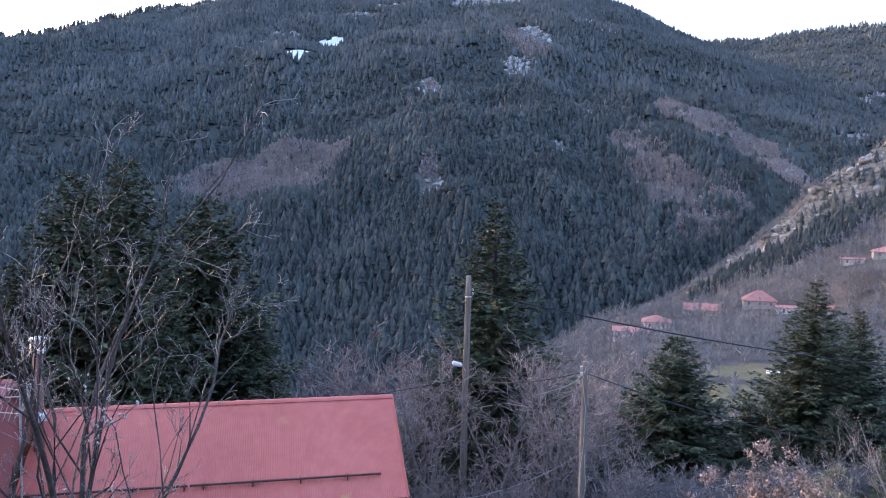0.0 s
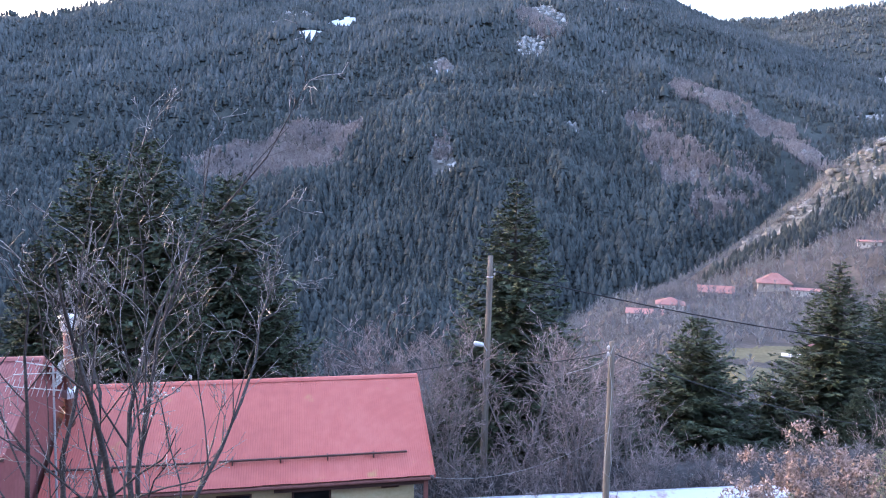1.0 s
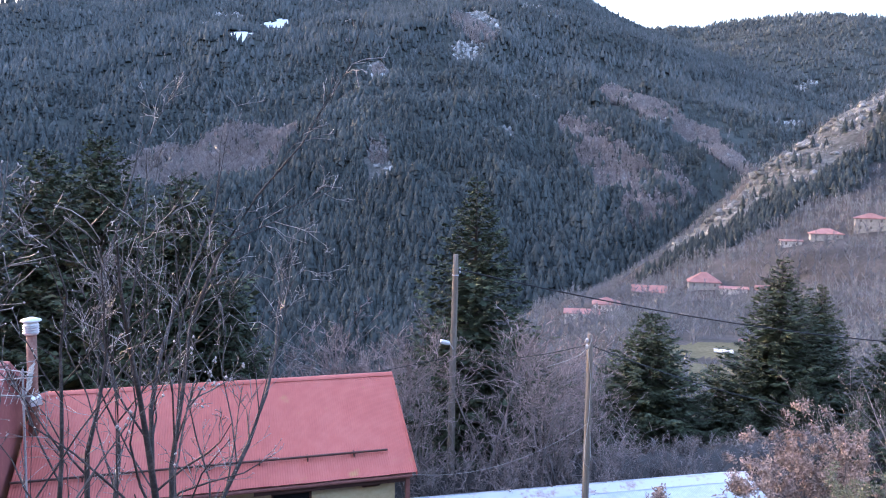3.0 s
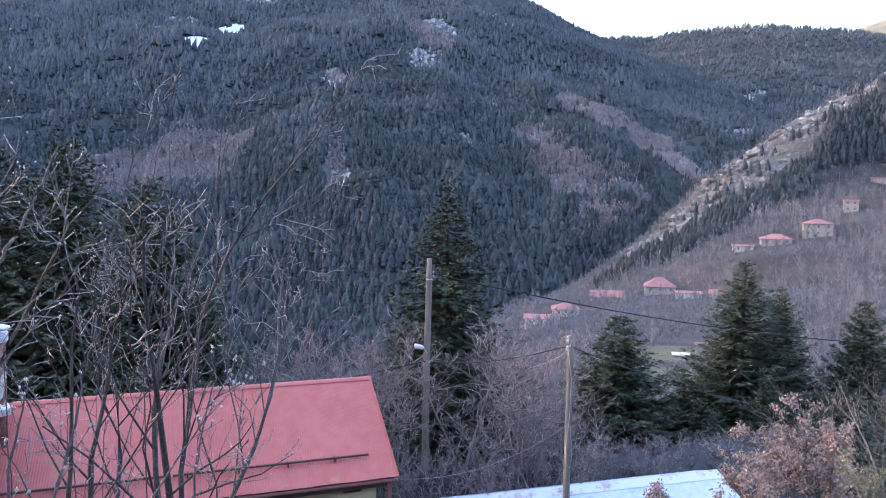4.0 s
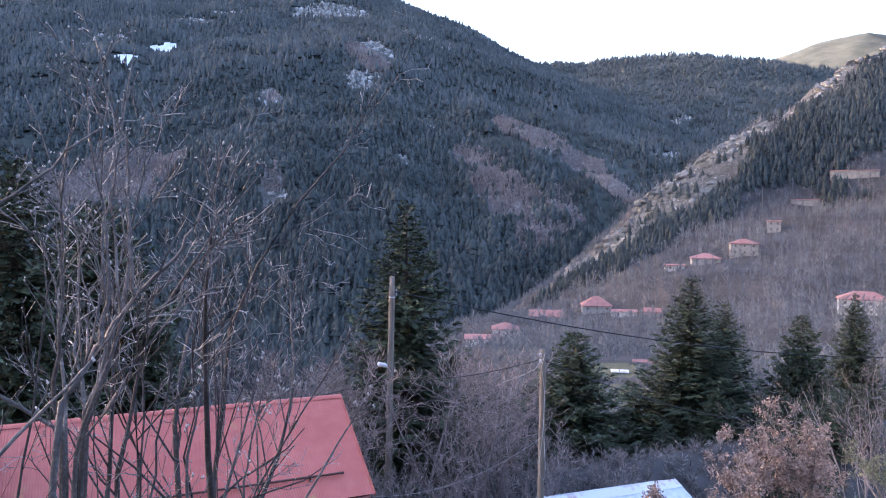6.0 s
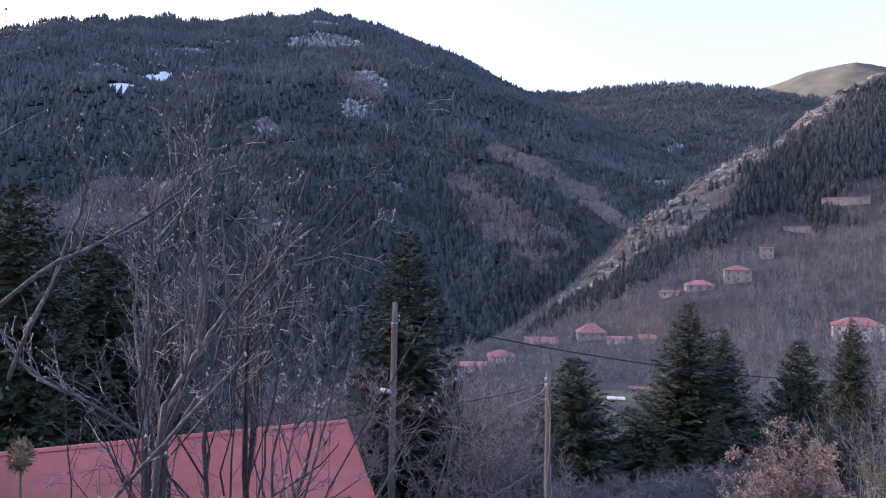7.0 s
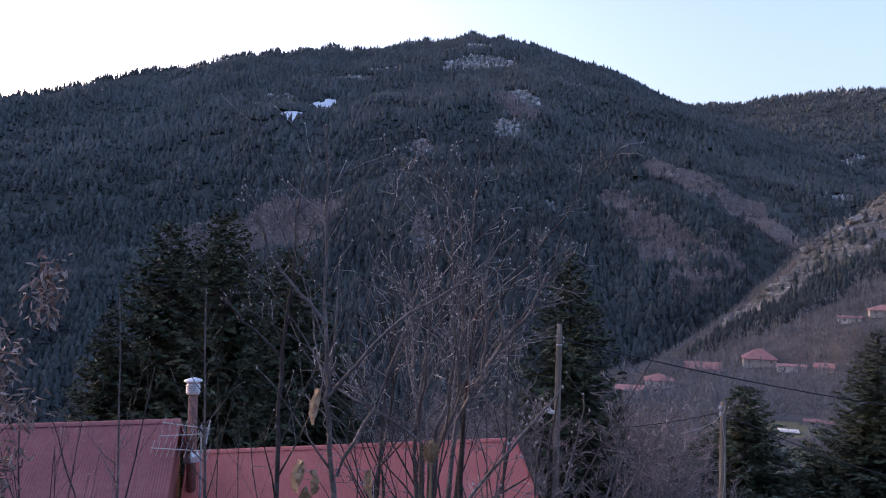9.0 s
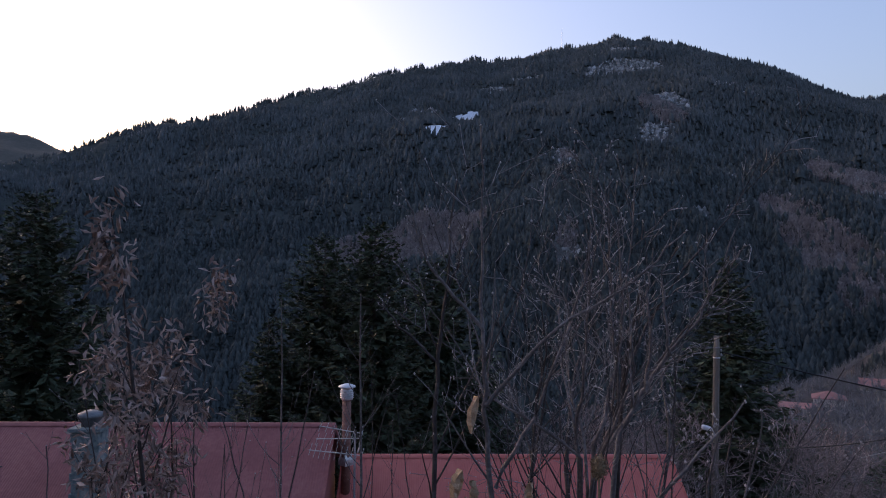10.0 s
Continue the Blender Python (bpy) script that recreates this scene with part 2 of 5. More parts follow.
HILLSIDE = [(60, 60, -27), (88, 121, -33), (123, 231, -41), (151, 241, -37), (189, 232, -39), (227, 237, -18), (250, 236, -14), (279, 249, -4), (328, 260, 9), (210, 150, -27), (150, 160, -36), (142, 320, -62), (400, 230, 28), (500, 200, 45), (300, 100, -8), (242, 353, -20), (269, 352, -3), (306, 354, 25), (351, 353, 51), (411, 353, 73), (452, 359, 100), (487, 363, 116), (534, 365, 141), (700, 370, 190), (193, 350, -50), (222, 354, -34), (170, 350, -57), (317, 355, 36), (368, 358, 64), (419, 360, 83), (460, 362, 108), (491, 363, 129)]
NEAR_Y = [-3000, -400, -60, -8, 2, 5, 12, 20, 22.5, 33, 36, 42, 60, 120, 200, 300, 420, 6000]
NEAR_Z = [1500, 200, 24, 1.2, -0.35, -1.0, -4.7, -9.3, -10.7, -11.2, -13.4, -16, -24, -50, -85, -125, -150, -150]


def hillside(x, y):
    w_sum, h_sum = 0, 0
    for px, py, pz in HILLSIDE:
        w = 1.0 / ((x - px) ** 2 + (y - py) ** 2 + 300.0) ** 1.7
        w_sum, h_sum = w_sum + w, h_sum + w * pz
    h = h_sum / w_sum
    left = ((y - 60) * 90 - (x - 60) * 270) / math.hypot(90, 270)
    beyond = y - 352 - np.maximum(0, x - 242) * 0.045
    return h - 0.5 * np.maximum(0, left) - 0.62 * np.maximum(0, beyond) - 0.3 * np.maximum(0, 45 - x)


def land(x, y):
    """Height of the ground."""
    x, y = np.asarray(x, float), np.asarray(y, float)
    step = np.clip((x - 3.8) / 2.5, 0, 1) * np.clip((y - 13) / 6, 0, 1) * np.clip((33 - y) / 4, 0, 1)
    near = np.interp(y, NEAR_Y, NEAR_Z) - 3.4 * step + np.where(y > 40, fbm(x / 40, y / 40, 3) * np.clip((y - 40) / 60, 0, 1) * 6, 0)
    main = ridge(x, y, MAIN_RIDGE, 0.52)
    for s in SPURS:
        main = np.maximum(main, ridge(x, y, s, 0.60))
    away = np.clip((ridge(x, y, MAIN_RIDGE, 1.0) * -1 + 640) / 700, 0, 1)
    main = main + fbm(x / 170, y / 170, 11) * 46 * away + fbm(x / 45, y / 45, 17, 3) * 9 * away
    h = np.maximum(near, main)
    hill = hillside(x, y)
    h = np.maximum(h, hill + fbm(x / 30, y / 30, 23, 3) * 3.0)
    back = np.maximum(ridge(x, y, BACK_RIDGE, 0.42), ridge(x, y, FAR_PEAK, 0.45))
    back = back + fbm(x / 220, y / 220, 31) * 40 * np.clip((640 - back) / 300, 0, 1) + fbm(x / 60, y / 60, 37) * 8
    h = np.maximum(h, np.maximum(back, ridge(x, y, FAR_LEFT, 0.4) + fbm(x / 200, y / 200, 41) * 30))
    return np.maximum(h, ridge(x, y, SUN_BLOCK_RIDGE, 0.6))


# land end


def height(x, y):
    return float(land(np.array([x]), np.array([y]))[0])

# ---- mesh helpers ----


def tri_mesh(name, verts, tris, mats, index=None):
    """A mesh from arrays of vertices and triangles."""
    verts, tris = np.asarray(verts, np.float32), np.asarray(tris, np.int32)
    me = bpy.data.meshes.new(name)
    me.vertices.add(len(verts)), me.loops.add(tris.size), me.polygons.add(len(tris))
    me.vertices.foreach_set("co", verts.ravel())
    me.loops.foreach_set("vertex_index", tris.ravel())
    me.polygons.foreach_set("loop_start", np.arange(0, tris.size, 3, dtype=np.int32))
    for m in mats if isinstance(mats, list) else [mats]:
        me.materials.append(m)
    if index is not None:
        me.polygons.foreach_set("material_index", np.asarray(index, np.int32))
    me.update(calc_edges=True)
    return me


def part(name, bm, mat, parent=None, label="", smooth=False, at=None):
    """Links a bmesh as one mesh object under a thing or a part."""
    me = bpy.data.meshes.new(name)
    bm.to_mesh(me)
    bm.free()
    me.materials.append(mat)
    if smooth:
        me.polygons.foreach_set("use_smooth", [True] * len(me.polygons))
    return link(name, me, parent, label, at)


def link(name, me, parent=None, label="", at=None):
    ob = new(name, me)
    if parent is not None:
        ob.parent = parent
    if at is not None:
        ob.matrix_basis = at
    return tagged(ob, label) if label else ob


def thing(name, at, label, category, group="", kind=""):
    return tagged(placed(new(name), at), label, category, group, kind)


def placed(ob, m):
    ob.matrix_basis = m
    return ob


def box(bm, x0, x1, y0, y1, z0, z1, bevel=0.0):
    v = [bm.verts.new((x, y, z)) for z in (z0, z1) for y in (y0, y1) for x in (x0, x1)]
    f = [bm.faces.new([v[i] for i in q]) for q in ((0, 2, 3, 1), (4, 5, 7, 6), (0, 1, 5, 4), (2, 6, 7, 3), (0, 4, 6, 2), (1, 3, 7, 5))]
    if bevel:
        bmesh.ops.bevel(bm, geom=list({e for q in f for e in q.edges}), offset=bevel, segments=2, affect="EDGES", profile=0.5)
    return bm


def boxed(*dims, bevel=0.0):
    return box(bmesh.new(), *dims, bevel=bevel)


def ring_solid(rings, sides=12, wobble=0.0, rng=None):
    """A turned body: rings of (radius, z)."""
    bm = bmesh.new()
    rows = []
    for r, z in rings:
        rows.append([bm.verts.new((r * math.cos(a) * (1 + (rng.uniform(-wobble, wobble) if rng else 0)), r * math.sin(a), z)) for a in (2 * math.pi * k / sides for k in range(sides))])
    for a, b in zip(rows[:-1], rows[1:]):
        for k in range(sides):
            bm.faces.new((a[k], a[(k + 1) % sides], b[(k + 1) % sides], b[k]))
    bm.faces.new(rows[0][::-1]), bm.faces.new(rows[-1])
    return bm


class Tubes:
    """Collects tapered limbs into one mesh."""

    def __init__(self):
        self.v, self.t, self.n, self.kind = [], [], 0, []

    def add(self, pts, radii, sides=5, kind=0):
        pts = np.asarray(pts, float)
        d = np.gradient(pts, axis=0)
        d /= np.linalg.norm(d, axis=1)[:, None] + 1e-9
        ref = np.where(np.abs(d[:, 2:3]) > 0.9, np.array([[1.0, 0, 0]]), np.array([[0, 0, 1.0]]))
        u = np.cross(d, ref)
        u /= np.linalg.norm(u, axis=1)[:, None]
        w = np.cross(d, u)
        a = 2 * np.pi * np.arange(sides) / sides
        ring = u[:, None] * np.cos(a)[None, :, None] + w[:, None] * np.sin(a)[None, :, None]
        self.v.append((pts[:, None] + ring * np.asarray(radii, float)[:, None, None]).reshape(-1, 3))
        i = np.arange(len(pts) - 1)[:, None] * sides
        k, k2 = np.arange(sides)[None], (np.arange(sides)[None] + 1) % sides
        q = np.stack([i + k, i + k2, i + sides + k2, i + sides + k], -1).reshape(-1, 4) + self.n
        self.t.append(q[:, [0, 1, 2]]), self.t.append(q[:, [0, 2, 3]])
        self.n += len(pts) * sides
        self.kind.append(np.full(2 * len(q), kind))

    def mesh(self, name, mat):
        me = tri_mesh(name, np.concatenate(self.v), np.concatenate(self.t), [mat, M["bush_twig"] if mat is M["grey_bark"] else M["twig"]], np.concatenate(self.kind))
        me.polygons.foreach_set("use_smooth", [True] * len(me.polygons))
        return me


def limb(rng, start, way, length, wander, lift, steps):
    """A wavering way of a branch."""
    p, d = [np.array(start, float)], np.array(way, float) / np.linalg.norm(way)
    for _ in range(steps):
        d = d + rng.normal(0, wander, 3) + (0, 0, lift)
        d /= np.linalg.norm(d)
        p.append(p[-1] + d * length / steps)
    return np.array(p)


def branch_out(rng, tubes, pts, radius, depth, spec, tips, fine=0.0022):
    """Side shoots along a limb, and theirs in turn."""
    length = np.linalg.norm(np.diff(pts, axis=0), axis=1).sum()
    count, ratio, spread, lift, wander = spec[depth]
    for c in range(max(1, int(count * rng.uniform(0.75, 1.25)))):
        f = rng.uniform(0.25 if depth == 0 else 0.15, 1.0)
        i = min(int(f * (len(pts) - 1)), len(pts) - 2)
        g = f * (len(pts) - 1) - i
        at = pts[i] * (1 - g) + pts[i + 1] * g
        d = pts[i + 1] - pts[i]
        d /= np.linalg.norm(d)
        side = np.cross(d, rng.normal(0, 1, 3))
        side /= np.linalg.norm(side) + 1e-9
        ang = radians(rng.uniform(0.6, 1.2) * spread)
        way = d * math.cos(ang) + side * math.sin(ang) + (0, 0, 0.15)
        if depth == 0:
            way[2] = max(way[2], 0.3)
        ln = length * ratio * rng.uniform(0.5, 1.2) * (1.15 - 0.6 * f)
        r = max(radius * (1 - 0.75 * f) * 0.42, fine)
        last = depth == len(spec) - 1
        n = (1 if fine > 0.005 else 2) if last else 4
        q = limb(rng, at, way, ln, wander, lift, n)
        tubes.add(q, np.linspace(r, max(r * 0.35, fine * 0.7), n + 1), 3 if last else 4, 1 if depth else 0)
        if last:
            tips.append(q[-1])
        else:
            branch_out(rng, tubes, q, r, depth + 1, spec, tips, fine)


def bare_tree(seed, tall, stems, spread, radius, spec, mat, name, lean=0.25, fine=0.0022, foot_r=0.16, wander=0.07):
    """A leafless tree with several stems from one foot; returns its mesh and the tips."""
    rng, tubes, tips = np.random.default_rng(seed), Tubes(), []
    for s in range(stems):
        a = 2 * math.pi * (s + rng.uniform(-0.3, 0.3)) / stems
        way = (spread * math.cos(a), spread * math.sin(a), 1.0)
        foot = (foot_r * math.cos(a) * (stems > 1), foot_r * math.sin(a) * (stems > 1), -0.3)
        ln = tall * rng.uniform(0.75, 1.05)
        q = limb(rng, foot, way, ln, wander, lean * 0.12, 9)
        r = radius * rng.uniform(0.7, 1.1)
        tubes.add(q, r * np.linspace(1, 0.12, 10) ** 0.9, 7)
        branch_out(rng, tubes, q, r, 0, spec, tips, fine)
        tips.append(q[-1])
    return tubes.mesh(name, mat), np.array(tips)


def blades(base, way, normal, length, width):
    """Flat pointed leaves: arrays of foot, direction, facing, length and width give vertices and triangles."""
    side = np.cross(way, normal)
    side /= np.linalg.norm(side, axis=1)[:, None] + 1e-9
    mid = base + way * (length * 0.45)[:, None]
    v = np.stack([base, mid + side * (width * 0.5)[:, None], base + way * length[:, None], mid - side * (width * 0.5)[:, None]], 1).reshape(-1, 3)
    i = np.arange(len(base))[:, None] * 4
    t = np.concatenate([i + [[0, 1, 2]], i + [[0, 2, 3]]], 0)
    return v, t


def unit(a):
    return a / (np.linalg.norm(a, axis=-1, keepdims=True) + 1e-9)


def fir_crown(seed, tall, wide, first, name, gaps=0.05, tint="near_fir", blunt=0.65, thick=1.0):
    """Whorls of drooping boughs set with needle sprays, thick down to the trunk."""
    rng = np.random.default_rng(seed)
    vs, ts, n, wood = [], [], 0, Tubes()
    z = first
    up = np.array([0, 0, 1.0])

    def grow(v, t):
        nonlocal n
        vs.append(v), ts.append(t + n)
        n += len(v)

    while z < tall - 0.2:
        u = (z - first) / (tall - first)
        reach = wide * ((1 - u) ** blunt) * (0.82 + 0.18 * min(1, (u + 0.02) * 9)) * rng.uniform(0.9, 1.1) + 0.06
        boughs = int(7 + 9 * (1 - u))
        turn = rng.uniform(0, 6.28)
        # hanging sprays that fill the inside
        k = int(9 + 10 * (1 - u))
        a = rng.uniform(0, 6.28, k)
        out = np.stack([np.cos(a), np.sin(a), np.zeros(k)], 1)
        leng = reach * rng.uniform(0.4, 0.72, k)
        grow(*blades(out * 0.05 + up * z, unit(out + up * rng.uniform(-0.5, 0.05, k)[:, None]), unit(up + rng.normal(0, 0.5, (k, 3))), leng, 0.16 + 0.34 * leng))
        for b in range(boughs):
            if rng.random() < gaps:
                continue
            a = turn + 2 * math.pi * (b + rng.uniform(-0.35, 0.35)) / boughs
            ln = reach * rng.uniform(0.74, 1.12)
            out = np.array([math.cos(a), math.sin(a), 0.0])
            across = np.array([-out[1], out[0], 0.0])
            rise = 0.5 * u - 0.16 * (1 - u) + rng.uniform(-0.12, 0.12)
            s = np.linspace(0, 1, 4)
            axis = up * (z + rng.uniform(-0.2, 0.2)) + out * (s * ln)[:, None] + across * (rng.uniform(-0.12, 0.12) * ln * s**2)[:, None]
            axis[:, 2] += ln * (rise * s - 0.18 * np.sin(s * 2.4) + 0.2 * s**3)
            wood.add(axis, np.linspace(0.012 + 0.01 * ln, 0.006, 4), 3)
            k = int((7 + ln * 6) * thick)
            f = rng.uniform(0.1, 1, k) ** 0.55
            at = np.stack([np.interp(f, s, axis[:, c]) for c in range(3)], 1)
            sgn = rng.choice([-1.0, 1.0], k)
            sweep = rng.uniform(0.25, 1.15, k)
            way = unit(out * np.cos(sweep)[:, None] + across * (sgn * np.sin(sweep))[:, None] + up * rng.normal(0.0, 0.24, k)[:, None])
            leng = np.minimum(0.22 + 0.2 * ln * (1.12 - f) ** 0.7, 0.95) * rng.uniform(0.6, 1.2, k) * min(1.0, 0.35 + 0.5 * ln)
            grow(*blades(at, way, unit(up + rng.normal(0, 0.5, (k, 3))), leng * 1.1, 0.08 + 0.3 * leng))
            # short sprays on the sprays
            k2 = int(k * 2.4)
            pick = rng.integers(0, k, k2)
            g = rng.uniform(0.2, 1.0, k2)
            at2 = at[pick] + way[pick] * (leng[pick] * g)[:, None]
            way2 = unit(way[pick] + across * rng.normal(0, 0.7, k2)[:, None] + out * rng.uniform(-0.1, 0.7, k2)[:, None] + up * rng.normal(0.1, 0.4, k2)[:, None])
            l2 = (0.12 + 0.22 * leng[pick] * (1 - 0.5 * g)) * rng.uniform(0.7, 1.3, k2)
            grow(*blades(at2, way2, unit(up + rng.normal(0, 0.6, (k2, 3))), l2 * 1.1, 0.06 + 0.3 * l2))
        z += 0.31 + 0.19 * (1 - u) * rng.uniform(0.7, 1.4)
    crown = tri_mesh(name, np.concatenate(vs), np.concatenate(ts), M[tint])
    trunk = Tubes()
    trunk.add([(0, 0, -0.6), (0.03, 0, tall * 0.3), (-0.03, 0.02, tall * 0.7), (0, 0, tall)], [0.012 * tall + 0.06, 0.010 * tall, 0.005 * tall, 0.01], 9)
    return crown, trunk.mesh("trunk", M["fir_bark"]), wood.mesh("boughs", M["fir_bark"])


# ---- ground: one sheet out to the far ranges ----


def within(x, y, spots, seed=5, ragged=0.5):
    """How far inside the nearest of some oval patches of land (above 0: inside), with a ragged rim."""
    best = np.full(np.shape(x), -9.0)
    rim = fbm(x / 35, y / 35, seed) * ragged
    for cx, cy, rx, ry in [p[:4] for p in spots]:
        best = np.maximum(best, 1 - np.hypot((x - cx) / rx, (y - cy) / ry) + rim)
    return best


SCREE = [(430, 1535, 85, 55), (465, 1660, 40, 30), (150, 1500, 45, 16), (235, 1560, 40, 18), (20, 1400, 26, 12), (415, 1200, 30, 55), (355, 1090, 30, 30), (540, 1275, 20, 14), (572, 1290, 18, 12), (566, 1222, 14, 12), (232, 1661, 20, 12), (79, 1520, 20, 10), (52, 1626, 12, 9), (-10, 1414, 9, 9), (-23, 1354, 14, 8), (277, 784, 6, 8), (408, 1669, 26, 12), (537, 942, 13, 18), (525, 890, 14, 16), (540, 868, 10, 12), (512, 815, 10, 12), (540, 820, 13, 12), (566, 818, 13, 12), (561, 782, 13, 16), (524, 705, 9, 12), (523, 680, 8, 10), (387, 891, 8, 12), (312, 804, 9, 14), (274, 781, 5, 7), (402, 690, 6, 9), (1240, 1372, 45, 22), (738, 834, 22, 12), (208, 1040, 16, 22), (147, 730, 12, 22), (246, 343, 22, 18), (270, 331, 22, 15), (302, 329, 24, 16), (336, 338, 24, 13), (280, 345, 30, 19), (315, 347, 30, 18), (352, 350, 28, 16), (405, 351, 26, 13), (445, 356, 22, 13), (485, 360, 24, 13), (90, 1330, 12, 12), (280, 1350, 14, 10)]
SNOW = [(20, 1194, 14, 10), (34, 1208, 8, 7), (57, 1362, 15, 11), (80, 1374, 18, 12), (100, 1387, 12, 10)]
MEADOW = [(86, 121, 10, 11), (100, 140, 14, 10)]
# leafless groves: centre, half-widths, share of firs among them
BARE_GROVES = [(-20, 880, 96, 54, 0.02), (30, 850, 44, 38, 0.05), (400, 795, 24, 50, 0.15), (386, 712, 30, 66, 0.1), (410, 672, 33, 58, 0.1), (442, 668, 17, 44, 0.15), (374, 612, 22, 26, 0.1), (528, 880, 40, 84, 0.3), (552, 790, 36, 62, 0.3), (526, 692, 20, 52, 0.1), (147, 750, 12, 20, 0.3), (390, 1160, 30, 60, 0.5), (208, 1040, 12, 14, 0.3)]

az = np.concatenate([np.arange(-40, 66, 0.42), np.arange(66, 320, 2.2)])
rr = np.concatenate([[0.01, 1.5, 3], np.arange(4, 46, 1.0), np.geomspace(47, 1290, 135), np.arange(1300, 1420, 7.0), np.geomspace(1430, 4900, 85)])
A, R = np.meshgrid(np.radians(az), rr)
GX, GY = R * np.sin(A), R * np.cos(A)
GZ = land(GX, GY)
nr, na = GX.shape
i, j = np.meshgrid(np.arange(nr - 1), np.arange(na), indexing="ij")
q = np.stack([i * na + j, i * na + (j + 1) % na, (i + 1) * na + (j + 1) % na, (i + 1) * na + j], -1).reshape(-1, 4)
tris = np.concatenate([q[:, [0, 2, 1]], q[:, [0, 3, 2]]])
gv = np.stack([GX.ravel(), GY.ravel(), GZ.ravel()], 1)
mid = gv[tris].mean(1)
kind = np.zeros(len(tris), int)
kind[(np.hypot(mid[:, 0], mid[:, 1]) > 440) & (within(mid[:, 0], mid[:, 1], BARE_GROVES, 9, 0.55) < 0) & (hillside(mid[:, 0], mid[:, 1]) < mid[:, 2] - 4)] = 4
kind[np.hypot(mid[:, 0], mid[:, 1]) > 3300] = 5
kind[within(mid[:, 0], mid[:, 1], SCREE) > 0] = 1
kind[within(mid[:, 0], mid[:, 1], MEADOW) > 0] = 2
kind[within(mid[:, 0], mid[:, 1], SNOW, ragged=0.3) > 0] = 3
ground = tagged(new("ground", tri_mesh("ground", gv, tris, [M["litter"], M["scree"], M["meadow"], M["snow"], M["moss"], M["alpine"]], kind)), "steep valley slopes of brown leaf litter, dry grass and pale scree", "ground", kind="structure")
ground.data.polygons.foreach_set("use_smooth", [True] * len(ground.data.polygons))

# ---- woods on the slopes ----


def fan(rng, count, r0, r1, a0, a1):
    """Spots spread evenly over a sector of the plan."""
    r = np.sqrt(rng.uniform(r0**2, r1**2, count))
    a = np.radians(rng.uniform(a0, a1, count))
    return r * np.sin(a), r * np.cos(a)


def cone_tree(rng, tiers, sides):
    """A ragged little fir, one unit high and wide: tiers of drooping pointed boughs."""
    v, t, n = [], [], 0
    full = rng.uniform(0.5, 0.85)
    for k in range(tiers):
        lo, hi = (k + 0.15) / tiers * 0.86, min(1.0, (k + 1.9) / tiers)
        r = (1 - lo) ** full
        a = 2 * np.pi * (np.arange(2 * sides) + rng.uniform(-0.3, 0.3, 2 * sides)) / (2 * sides) + k
        tip = np.arange(2 * sides) % 2
        rad = r * np.where(tip, rng.uniform(0.75, 1.12, 2 * sides), rng.uniform(0.5, 0.75, 2 * sides))
        low = lo - 0.04 * tip + rng.uniform(-0.04, 0.04, 2 * sides)
        v += [np.stack([np.cos(a) * rad, np.sin(a) * rad, low], 1), [[rng.uniform(-0.07, 0.07), rng.uniform(-0.07, 0.07), hi]]]
        for s in range(2 * sides):
            t.append((n + s, n + (s + 1) % (2 * sides), n + 2 * sides))
        n += 2 * sides + 1
    return np.concatenate(v), np.array(t)


def sliver_tree(rng, shoots, thick=1.0):
    """A far leafless tree: thin upright slivers fanning from a trunk, one unit high and wide."""
    v, t = [], []
    for s in range(shoots):
        f = 0.0 if s < 2 else rng.uniform(0.12, 0.8)
        a, lean = rng.uniform(0, 6.28), rng.uniform(0.3, 1.5)
        p = np.array([0, 0, f])
        d = np.array([math.cos(a) * lean, math.sin(a) * lean, rng.uniform(0.5, 1.0)]) * rng.uniform(0.3, 0.6) * (1.15 - f)
        if s < 2:
            p, d = np.zeros(3), np.array([rng.uniform(-0.25, 0.25), rng.uniform(-0.25, 0.25), 0.8])
        w = rng.normal(0, 1, 3)
        w = np.cross(d, w)
        w = w / np.linalg.norm(w) * (0.018 if s < 2 else rng.uniform(0.012, 0.03) * thick)
        v += [p - w, p + w, p + d]
        t.append((3 * s, 3 * s + 1, 3 * s + 2))
    return np.array(v), np.array(t)


def scatter(name, templates, x, y, tall, wide, rng, mat, label, category):
    """Many trees as one mesh, each turned and sized on its own."""
    z = land(x, y)
    vs, ts, n = [], [], 0
    which = rng.integers(0, len(templates), len(x))
    for k, (tv, tt) in enumerate(templates):
        m = which == k
        a = rng.uniform(0, 6.28, m.sum())[:, None]
        px = tv[None, :, 0] * np.cos(a) - tv[None, :, 1] * np.sin(a)
        py = tv[None, :, 0] * np.sin(a) + tv[None, :, 1] * np.cos(a)
        w = wide[m][:, None]
        v = np.stack([px * w + x[m][:, None], py * w + y[m][:, None], tv[None, :, 2] * tall[m][:, None] + z[m][:, None] - 0.4], -1)
        vs.append(v.reshape(-1, 3))
        ts.append((tt[None] + (np.arange(m.sum()) * len(tv))[:, None, None]).reshape(-1, 3) + n)
        n += v.shape[0] * v.shape[1]
    me = tri_mesh(name, np.concatenate(vs), np.concatenate(ts), mat)
    if category == "forest":
        me.polygons.foreach_set("use_smooth", [True] * len(me.polygons))
    return tagged(new(name, me), label, category, kind="stuff")


rng = np.random.default_rng(4)
CONES = [cone_tree(rng, 4, 3) for _ in range(9)]
NEAR_CONES = [cone_tree(rng, k, 3) for k in (3, 4, 5) for _ in range(5)]
SLIVERS = [sliver_tree(rng, 18, 1.15) for _ in range(8)]
FAR_SLIVERS = [sliver_tree(rng, 12, 3.2) for _ in range(6)]

x, y = fan(rng, 41000, 470, 1940, -36, 46)
